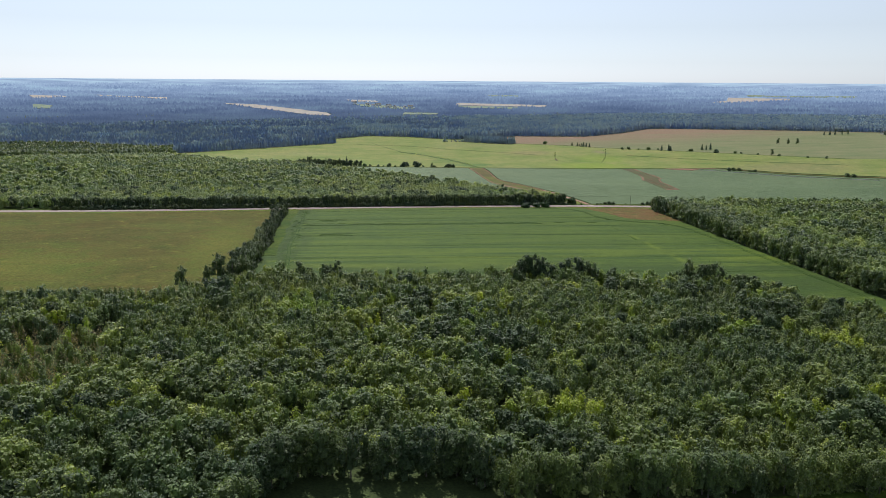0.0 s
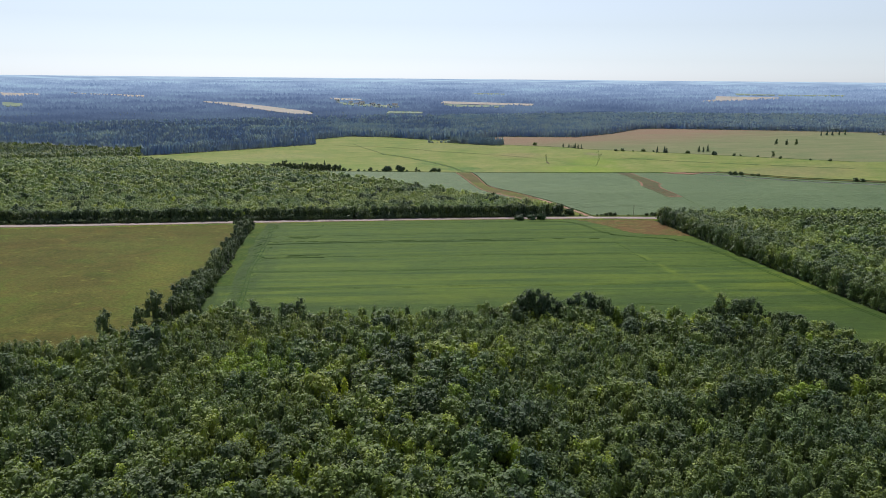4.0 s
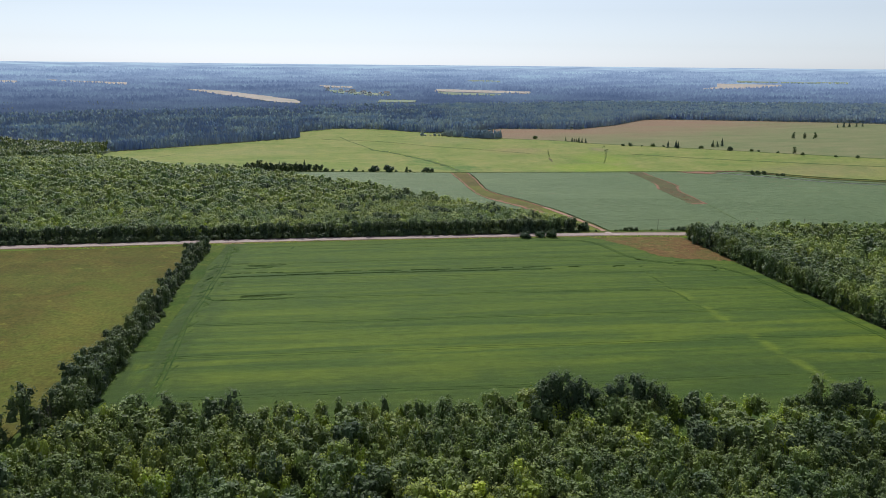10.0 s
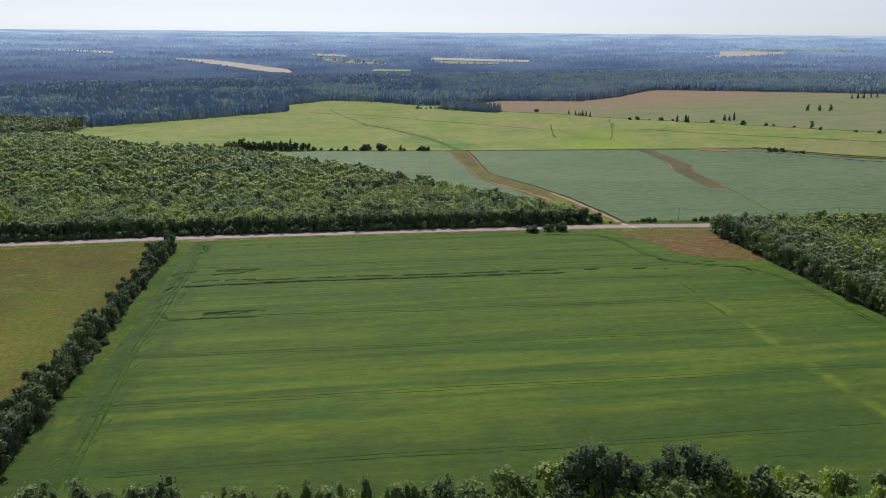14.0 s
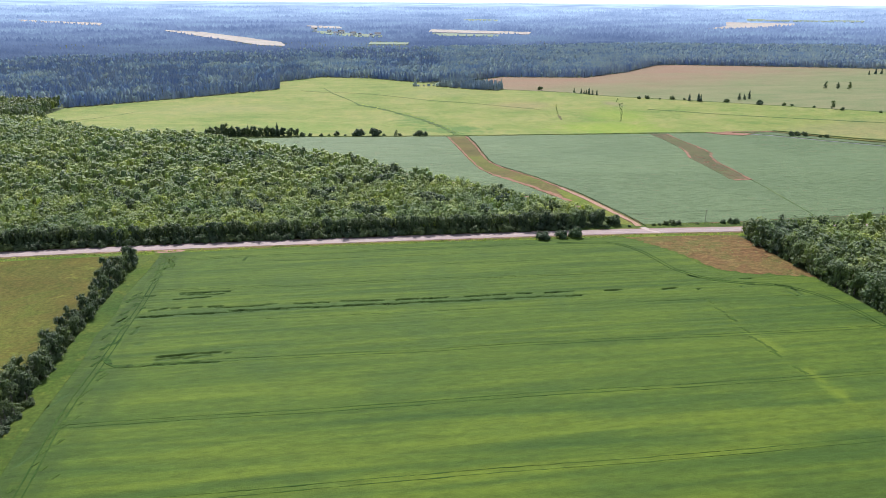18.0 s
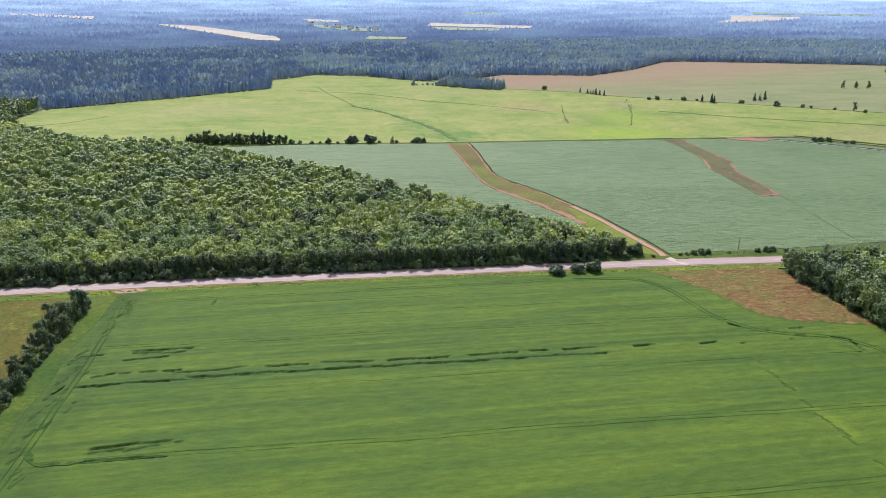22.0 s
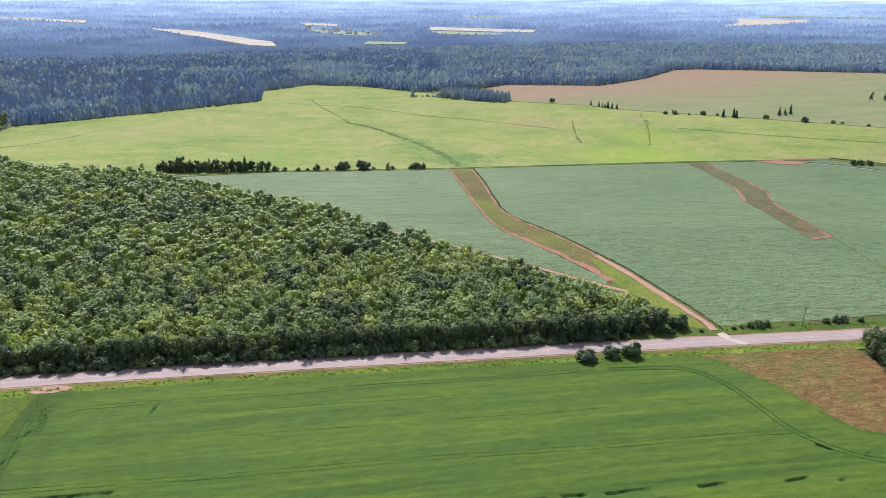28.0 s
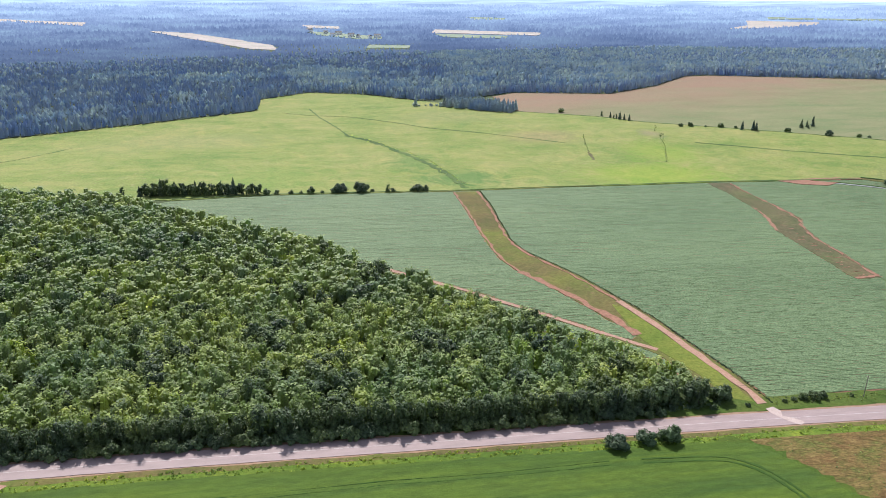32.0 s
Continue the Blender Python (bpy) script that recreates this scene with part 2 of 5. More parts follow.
def make_meadow(name, stops, yellow, cover, speck=0.4, zones=()):
    """Grassland; zones: centre, radii and colour of patches that shade off raggedly."""
    m = Nodes(name)
    broad = m.noise(0.011, 5.0, 0.6)
    streak = m.noise(1.0, 4.0, 0.6, m.scaled(0.017, 0.036, 0.0, 15))
    col = m.ramp(m.math("MULTIPLY", m.math("ADD", broad, streak), 0.5), stops)
    spots = m.noise(0.13, 6.0, 0.75)
    col = m.mix(m.ramp(spots, [(cover, 0.0), (cover + 0.13, 0.8)]), col, yellow)
    mottle = m.noise(0.045, 6.0, 0.7, None, 1.2)
    for cx, cy, rx, ry, tone in zones:
        x, y, z = m.axes()
        dx, dy = m.math("DIVIDE", m.math("SUBTRACT", x, cx), rx), m.math("DIVIDE", m.math("SUBTRACT", y, cy), ry)
        away = m.math("SQRT", m.math("ADD", m.math("MULTIPLY", dx, dx), m.math("MULTIPLY", dy, dy)))
        away = m.math("ADD", away, m.math("MULTIPLY", m.math("SUBTRACT", mottle, 0.5), 1.8))
        col = m.mix(m.ramp(away, [(0.35, 0.85), (1.0, 0.0)]), col, tone)
    col = m.mix(1.0, col, m.ramp(mottle, [(0.34, (0.78, 0.92, 0.8)), (0.5, (1.0, 1.0, 1.0)), (0.66, (1.22, 1.08, 1.12))]), "MULTIPLY")
    fine = m.noise(0.7, 7.0, 0.78)
    col = m.mix(1.0, col, m.ramp(fine, [(0.25, (1 - speck,) * 3), (0.75, (1 + speck,) * 3)]), "MULTIPLY")
    return m.done(col, 0.9, m.bump(fine, 0.6, 0.3), 0.08)


def make_tan():
    """Pasture of seeding grass, greener on the lower slope, reddish-brown along the upper rim."""
    m = Nodes("tan and reddish seeding grass")
    x, y, z = m.axes()
    broad = m.noise(0.008, 5.0, 0.65, None, 0.6)
    streak = m.noise(1.0, 4.0, 0.6, m.scaled(0.012, 0.03, 0.0, 15))
    high = m.node("ShaderNodeMapRange", Value=m.math("SUBTRACT", m.math("ADD", y, m.math("MULTIPLY", broad, 420.0)), m.math("MULTIPLY", x, 0.35)), From_Min=1200.0, From_Max=1430.0).outputs[0]
    col = m.ramp(streak, [(0.36, (0.142, 0.172, 0.078)), (0.5, (0.17, 0.184, 0.09)), (0.64, (0.198, 0.196, 0.102))])
    col = m.mix(m.math("MULTIPLY", high, 0.85), col, m.ramp(streak, [(0.36, (0.245, 0.148, 0.108)), (0.64, (0.222, 0.16, 0.108))]))
    fine = m.noise(0.5, 7.0, 0.78)
    col = m.mix(1.0, col, m.ramp(fine, [(0.25, (0.68,) * 3), (0.75, (1.32,) * 3)]), "MULTIPLY")
    return m.done(col, 0.9, m.bump(fine, 0.6, 0.3), 0.08)


def make_potato():
    m = Nodes("potato plants")
    broad = m.noise(0.012, 4.0)
    fine = m.noise(1.6, 3.0, 0.8, m.scaled(0.75, 1.1, 1))
    col = m.ramp(broad, [(0.35, (0.1, 0.15, 0.069)), (0.65, (0.122, 0.174, 0.081))])
    col = m.mix(1.0, col, m.ramp(fine, [(0.36, (0.36, 0.44, 0.36)), (0.64, (1.6, 1.52, 1.56))]), "MULTIPLY")
    return m.done(col, 0.75, m.bump(fine, 0.6, 0.2), 0.2)


def make_soil(name, a, b, grass):
    m = Nodes(name)
    n = m.noise(0.6, 5.0, 0.7)
    col = m.ramp(n, [(0.3, a), (0.6, b), (0.85, grass)])
    f = m.noise(4.0, 3.0)
    col = m.mix(1.0, col, m.ramp(f, [(0.3, (0.75,) * 3), (0.7, (1.2,) * 3)]), "MULTIPLY")
    return m.done(col, 0.95, m.bump(f, 0.5, 0.1))


def make_asphalt():
    m = Nodes("pale reddish chip-seal asphalt")
    n = m.noise(0.35, 5.0, 0.6, m.scaled(0.25, 1, 1))
    col = m.ramp(n, [(0.3, (0.24, 0.182, 0.172)), (0.7, (0.315, 0.24, 0.228))])
    f = m.noise(9.0, 2.0)
    col = m.mix(1.0, col, m.ramp(f, [(0.3, (0.85,) * 3), (0.7, (1.12,) * 3)]), "MULTIPLY")
    return m.done(col, 0.75, m.bump(f, 0.3, 0.01), 0.4)


def make_plain(name, color, rough=0.7):
    m = Nodes(name)
    n = m.noise(1.5, 4.0)
    return m.done(m.mix(1.0, color, m.ramp(n, [(0.3, (0.85,) * 3), (0.7, (1.12,) * 3)]), "MULTIPLY"), rough)


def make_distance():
    """Wooded hills kilometres away: summer haze is painted as a glow, bluer the farther off they lie."""
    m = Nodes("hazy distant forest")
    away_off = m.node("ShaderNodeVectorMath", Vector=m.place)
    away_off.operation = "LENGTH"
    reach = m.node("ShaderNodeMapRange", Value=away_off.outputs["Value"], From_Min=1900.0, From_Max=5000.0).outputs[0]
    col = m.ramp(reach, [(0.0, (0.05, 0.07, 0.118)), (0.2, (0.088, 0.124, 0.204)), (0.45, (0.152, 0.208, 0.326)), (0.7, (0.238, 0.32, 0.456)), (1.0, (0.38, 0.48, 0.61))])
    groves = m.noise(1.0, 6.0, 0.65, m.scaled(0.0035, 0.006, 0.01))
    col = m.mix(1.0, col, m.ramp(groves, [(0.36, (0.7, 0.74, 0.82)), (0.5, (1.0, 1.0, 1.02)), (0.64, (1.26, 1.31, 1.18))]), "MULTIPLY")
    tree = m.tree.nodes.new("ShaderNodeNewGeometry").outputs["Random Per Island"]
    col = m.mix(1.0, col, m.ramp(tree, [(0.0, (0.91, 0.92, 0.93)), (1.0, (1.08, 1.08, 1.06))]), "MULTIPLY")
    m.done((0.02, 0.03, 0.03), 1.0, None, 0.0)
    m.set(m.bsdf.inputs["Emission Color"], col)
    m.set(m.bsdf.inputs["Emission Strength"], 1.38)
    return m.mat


def make_weeds():
    """Dead and half-dead weeds: reddish-brown stalks, straw tussocks and ragged islands of green."""
    m = Nodes("brown dried weeds")
    broad = m.noise(0.045, 5.0, 0.65, None, 1.0)
    clump = m.noise(0.32, 5.0, 0.7, m.scaled(0.6, 1.2, 1), 0.8)
    fine = m.noise(1.1, 5.0, 0.75, m.scaled(0.7, 1.3, 1))
    x, y, z = m.axes()
    rank = m.node("ShaderNodeMapRange", Value=m.math("SUBTRACT", y, m.math("MULTIPLY", x, 0.75)), From_Min=360.0, From_Max=428.0).outputs[0]
    col = m.ramp(clump, [(0.3, (0.082, 0.044, 0.02)), (0.48, (0.145, 0.082, 0.036)), (0.6, (0.185, 0.118, 0.048)), (0.74, (0.23, 0.175, 0.072))])
    green = m.ramp(fine, [(0.3, (0.05, 0.072, 0.02)), (0.7, (0.14, 0.162, 0.038))])
    col = m.mix(m.math("MULTIPLY", m.ramp(m.math("ADD", broad, m.math("MULTIPLY", rank, 0.16)), [(0.45, 0.03), (0.68, 0.8)]), m.ramp(clump, [(0.4, 1.0), (0.62, 0.35)])), col, green)
    col = m.mix(1.0, col, m.ramp(fine, [(0.28, (0.6,) * 3), (0.72, (1.35,) * 3)]), "MULTIPLY")
    return m.done(col, 0.95, m.bump(clump, 0.9, 0.8), 0.1)


M_BARK, M_GROUND, M_CROP, M_POTATO, M_ASPHALT = make_bark(), make_ground(), make_crop(), make_potato(), make_asphalt()
M_DISTANCE = make_distance()
M_HAY = make_meadow("olive weedy hayfield", [(0.36, (0.078, 0.068, 0.016)), (0.47, (0.085, 0.08, 0.018)), (0.6, (0.09, 0.098, 0.02))], (0.158, 0.168, 0.029), 0.56, 0.6, [(-75, 440, 24, 110, (0.108, 0.118, 0.022)), (-170, 380, 60, 60, (0.11, 0.12, 0.022))])
M_MEADOW = make_meadow("light green meadow", [(0.38, (0.142, 0.192, 0.052)), (0.48, (0.186, 0.222, 0.064)), (0.57, (0.216, 0.232, 0.078))], (0.236, 0.23, 0.098), 0.55, 0.45,
                       [(180, 950, 44, 40, (0.1, 0.17, 0.05)), (150, 1020, 26, 50, (0.125, 0.185, 0.055)), (345, 950, 75, 50, (0.2, 0.262, 0.045)), (390, 1030, 45, 60, (0.19, 0.25, 0.05)), (300, 1120, 50, 45, (0.225, 0.2, 0.09)), (418, 1112, 16, 26, (0.2, 0.185, 0.1)), (620, 900, 120, 60, (0.2, 0.2, 0.085)), (30, 960, 70, 50, (0.17, 0.222, 0.06)), (-60, 1150, 110, 60, (0.215, 0.225, 0.085)), (230, 1260, 90, 60, (0.2, 0.218, 0.08))])
M_TAN = make_tan()
M_VERGE = make_meadow("bright roadside weeds", [(0.35, (0.06, 0.105, 0.018)), (0.5, (0.095, 0.15, 0.022)), (0.65, (0.12, 0.165, 0.025))], (0.19, 0.235, 0.028), 0.55, 0.55)
M_BANK = make_meadow("shady roadside grass", [(0.35, (0.045, 0.075, 0.016)), (0.5, (0.065, 0.1, 0.02)), (0.65, (0.085, 0.115, 0.024))], (0.13, 0.15, 0.03), 0.62, 0.5)
M_WASTE = make_weeds()
M_STRIP = make_meadow("mown grass waterway", [(0.35, (0.095, 0.085, 0.035)), (0.5, (0.118, 0.108, 0.038)), (0.62, (0.12, 0.14, 0.032))], (0.17, 0.11, 0.068), 0.57, 0.5)
M_STALE = make_meadow("brownish trodden grass", [(0.35, (0.084, 0.08, 0.044)), (0.5, (0.1, 0.096, 0.048)), (0.62, (0.1, 0.116, 0.048))], (0.15, 0.11, 0.07), 0.54, 0.5)
M_GRASS = make_meadow("sunlit short grass", [(0.35, (0.1, 0.13, 0.025)), (0.5, (0.13, 0.155, 0.03)), (0.65, (0.15, 0.17, 0.032))], (0.19, 0.17, 0.05), 0.6, 0.5)
M_DITCH = make_meadow("dark rank grass", [(0.35, (0.058, 0.095, 0.034)), (0.5, (0.084, 0.13, 0.044)), (0.65, (0.12, 0.165, 0.054))], (0.056, 0.088, 0.035), 0.55, 0.5)
M_TRACK = make_meadow("pressed wheel track with painted shade", [(0.35, (0.028, 0.06, 0.013)), (0.5, (0.036, 0.074, 0.015)), (0.65, (0.05, 0.092, 0.016))], (0.06, 0.105, 0.018), 0.6, 0.4)
M_FLAT = make_meadow("flattened tangled crop", [(0.38, (0.036, 0.07, 0.015)), (0.5, (0.048, 0.086, 0.016)), (0.62, (0.06, 0.1, 0.017))], (0.022, 0.046, 0.012), 0.53, 0.8)
M_HEAD = make_meadow("thin yellowish headland crop", [(0.38, (0.042, 0.078, 0.015)), (0.5, (0.06, 0.094, 0.016)), (0.62, (0.078, 0.112, 0.017))], (0.108, 0.128, 0.022), 0.54, 0.5)
M_SOIL = make_soil("red island soil", (0.17, 0.08, 0.05), (0.29, 0.148, 0.098), (0.2, 0.16, 0.075))
M_TRACKSOIL = make_soil("dry pale red track soil", (0.26, 0.145, 0.1), (0.36, 0.22, 0.16), (0.24, 0.19, 0.09))
M_GRAVEL = make_soil("red gravel shoulder", (0.24, 0.14, 0.09), (0.3, 0.2, 0.13), (0.16, 0.17, 0.05))
M_SAND = make_soil("dragged sandy soil", (0.38, 0.3, 0.27), (0.44, 0.35, 0.31), (0.4, 0.3, 0.26))
M_WORN = make_soil("worn grey-green lane", (0.2, 0.215, 0.2), (0.26, 0.27, 0.25), (0.2, 0.23, 0.17))
M_LINE = make_plain("worn white road paint", (0.55, 0.51, 0.48))
M_WOODPOLE = make_plain("weathered grey pole", (0.2, 0.18, 0.15))
M_WIRE = make_plain("dark cable", (0.03, 0.03, 0.03), 0.5)
M_INSULATOR = make_plain("brown porcelain", (0.12, 0.06, 0.04), 0.3)
M_HOUSE = make_plain("white clapboard", (0.75, 0.75, 0.73))
M_ROOF = make_plain("grey shingles", (0.16, 0.15, 0.15))
M_GLASS = make_plain("dark window glass", (0.04, 0.05, 0.06), 0.1)
# Haze is painted into both far-field colours, greying them.
M_FARGREEN = make_meadow("far green pasture, haze painted in", [(0.35, (0.17, 0.23, 0.17)), (0.5, (0.21, 0.26, 0.19)), (0.65, (0.25, 0.28, 0.21))], (0.3, 0.29, 0.22), 0.58, 0.2)
M_PALE = make_meadow("pale ripe grain, haze painted in", [(0.35, (0.33, 0.29, 0.26)), (0.5, (0.4, 0.355, 0.32)), (0.65, (0.38, 0.36, 0.32))], (0.24, 0.28, 0.21), 0.56, 0.2)


# ---- the lie of the land ----
def ease(a, b, v):
    t = np.clip((np.asarray(v, float) - a) / (b - a), 0, 1)
    return t * t * (3 - 2 * t)


def land(x, y):
    """Height of the ground: a gentle slope down to a stream valley, then rising wooded hills."""
    x, y = np.asarray(x, float), np.asarray(y, float)
    d = np.hypot(x, y)
    near = np.clip(0.041 - 0.025414 * (x + 2.29) - 0.016287 * (y + 1.47), -60, 40)
    near = near - 8.5 * ease(260, -220, x) * np.clip((y - 330) / 250, 0, 1) * ease(900, 640, y)
    far = -24 + 0.012 * np.clip(x, -300, 1000) * ease(3200, 1800, d) + 40 * ease(2000, 3500, d) + 74 * ease(3400, 4900, d)
    w = ease(900, 1250, d)
    return near * (1 - w) + far * w


def mesh_from(name, verts, tris, mat, smooth=False, tint=None):
    me = bpy.data.meshes.new(name)
    verts, tris = np.asarray(verts, np.float32), np.asarray(tris, np.int32)
    me.vertices.add(len(verts))
    me.vertices.foreach_set("co", verts.ravel())
    me.loops.add(tris.size)
    me.loops.foreach_set("vertex_index", tris.ravel())
    me.polygons.add(len(tris))
    me.polygons.foreach_set("loop_start", np.arange(0, tris.size, tris.shape[1], dtype=np.int32))
    me.update(calc_edges=True)
    me.polygons.foreach_set("use_smooth", np.full(len(tris), smooth))
    if tint is not None:
        me.attributes.new("tint", "FLOAT", "POINT").data.foreach_set("value", np.asarray(tint, np.float32))
    me.materials.append(mat)
    return me


def part(name, bm, material, parent=None, label=""):
    me = bpy.data.meshes.new(name)
    bm.to_mesh(me)
    bm.free()
    me.materials.append(material)
    ob = new(name, me)
    ob.parent = parent
    return tagged(ob, label)


def sheet(name, outline, mat, lift=0.25, step=40.0, skirt=1.2, kind="structure", label="", category=""):
    """A piece of land with that outline, lying on the ground, with cut edges."""
    bm = bmesh.new()
    bm.faces.new([bm.verts.new((x, y, 0)) for x, y in outline])
    xs, ys = [p[0] for p in outline], [p[1] for p in outline]
    for lo, hi, axis in ((min(xs), max(xs), 0), (min(ys), max(ys), 1)):
        c = lo + step
        while c < hi:
            co, no = [0, 0, 0], [0, 0, 0]
            co[axis], no[axis] = c, 1
            bmesh.ops.bisect_plane(bm, geom=bm.verts[:] + bm.edges[:] + bm.faces[:], plane_co=co, plane_no=no)
            c += step
    bmesh.ops.triangulate(bm, faces=bm.faces[:])
    for v in bm.verts:
        v.co.z = float(land(v.co.x, v.co.y)) + lift
    rim = [e for e in bm.edges if e.is_boundary]
    low = bmesh.ops.extrude_edge_only(bm, edges=rim)["geom"]
    for v in low:
        if isinstance(v, bmesh.types.BMVert):
            v.co.z -= skirt
    bmesh.ops.recalc_face_normals(bm, faces=bm.faces[:])
    return tagged(part(name, bm, mat), label, category, "", kind)


def ribbon(name, line, width, mat, lift, step=6.0, depth=0.5, shift=0.0, wobble=0.0, kind="structure", label="", category=""):
    """A strip of that width along a line on the ground; shift: metres to its left."""
    pts = []
    for (x0, y0), (x1, y1) in zip(line, line[1:]):
        n = max(1, int(math.hypot(x1 - x0, y1 - y0) / step))
        pts += [(x0 + (x1 - x0) * i / n, y0 + (y1 - y0) * i / n) for i in range(n)]
    pts.append(line[-1])
    p = np.array(pts, float)
    if len(p) > 8:
        for _ in range(6):
            p[1:-1] = (p[:-2] + 2 * p[1:-1] + p[2:]) / 4
    t = np.gradient(p, axis=0)
    t /= np.linalg.norm(t, axis=1)[:, None]
    nrm = np.stack([-t[:, 1], t[:, 0]], 1)
    rng = np.random.default_rng(len(p))
    w1, w2 = (width / 2 + wobble * rng.normal(size=(2, len(p), 1)))
    a, b = p + nrm * (shift + w1), p + nrm * (shift - w2)
    rows = []
    for q, dz in ((a, -depth), (a, lift), (b, lift), (b, -depth)):
        rows.append(np.column_stack([q, land(q[:, 0], q[:, 1]) + dz]))
    v = np.concatenate(rows)
    n = len(p)
    i = np.arange(n - 1)
    f = [np.stack([k * n + i, k * n + i + 1, (k + 1) * n + i + 1, (k + 1) * n + i], 1) for k in range(3)]
    ob = new(name, mesh_from(name, v, np.concatenate(f)[:, ::-1], mat))
    return tagged(ob, label, category, "", kind)


# ---- ground: one sheet to the horizon ----
def build_ground():
    r = np.concatenate([np.arange(0, 1500, 18.0), np.geomspace(1500, 5700, 50)])
    a = np.linspace(0, 2 * np.pi, 241)[:-1]
    R, A = np.meshgrid(r[1:], a, indexing="ij")
    x, y = 100 + R * np.cos(A), 300 + R * np.sin(A)
    v = np.column_stack([x.ravel(), y.ravel(), (land(x, y) - np.where(np.hypot(x, y) > 2520, 9.0, 0.0)).ravel()])
    v = np.vstack([v, [[100, 300, float(land(100, 300))]]])
    na, nr = len(a), len(r) - 1
    i, j = np.meshgrid(np.arange(nr - 1), np.arange(na), indexing="ij")
    i, j = i.ravel(), j.ravel()
    k = (j + 1) % na
    t = np.concatenate([np.stack([i * na + j, (i + 1) * na + j, (i + 1) * na + k], 1), np.stack([i * na + j, (i + 1) * na + k, i * na + k], 1)])
    j = np.arange(na)
    t = np.concatenate([t, np.stack([np.full(na, len(v) - 1), j, (j + 1) % na], 1)])
    tagged(new("ground", mesh_from("ground", v, t, M_GROUND, True)), "rough green land falling gently to a wooded valley", "ground", "", "structure")


build_ground()

# ---- road ----
ROAD = [(-900, 560), (-400, 583), (-250, 592.5), (-150, 599), (-60, 600.3), (3, 598.3), (88, 594), (175, 590.2), (270, 587), (420, 586), (900, 600)]
ribbon("shoulder", ROAD, 10.4, M_GRAVEL, 0.3, wobble=0.25, label="narrow red gravel shoulder under the asphalt", category="shoulder")
ribbon("road", ROAD, 8.0, M_ASPHALT, 0.42, wobble=0.05, label="pale reddish asphalt country road", category="road")
ribbon("centre_line", ROAD, 0.1, M_LINE, 0.43, depth=-0.424, label="thin worn white centre line on asphalt", category="road marking")
ribbon("verge", ROAD, 6.6, M_VERGE, 0.35, shift=-8.4, wobble=0.5, label="weedy bright green roadside verge", category="verge")
ribbon("mown_strip", ROAD, 2.4, M_STRIP, 0.37, shift=-6.0, wobble=0.25, label="mown olive grass strip beside the road", category="verge")
ribbon("verge", ROAD, 9, M_BANK, 0.28, shift=9.6, wobble=0.4, label="grassy verge between road and trees", category="verge")
ribbon("dragged_soil", [(217, 595.5), (218.5, 590), (222, 584.5)], 2.6, M_SAND, 0.436, step=2.0, depth=-0.43, wobble=0.5, label="pale soil dragged across the road", category="soil")

# ---- fields ----
CROP = [(-45, 336), (-45, 450), (-42, 550), (-37, 589), (3, 587.5), (60, 585), (150, 580), (190, 578.5), (199, 576), (206, 565), (213, 551), (216, 535), (219, 525), (230, 518), (245, 513), (260, 510), (259, 420), (258, 295), (272, 150), (190, 150), (185, 300), (60, 330)]
sheet("crop_field", CROP, M_CROP, 0.1, label="green grain field drilled in long passes", category="field")
sheet("crop_field", [(-45, 336), (-45, 341), (258.3, 341), (258, 295), (272, 150), (190, 150), (185, 300), (60, 330)], M_CROP, 0.8, label="near end of the green grain field", category="field")
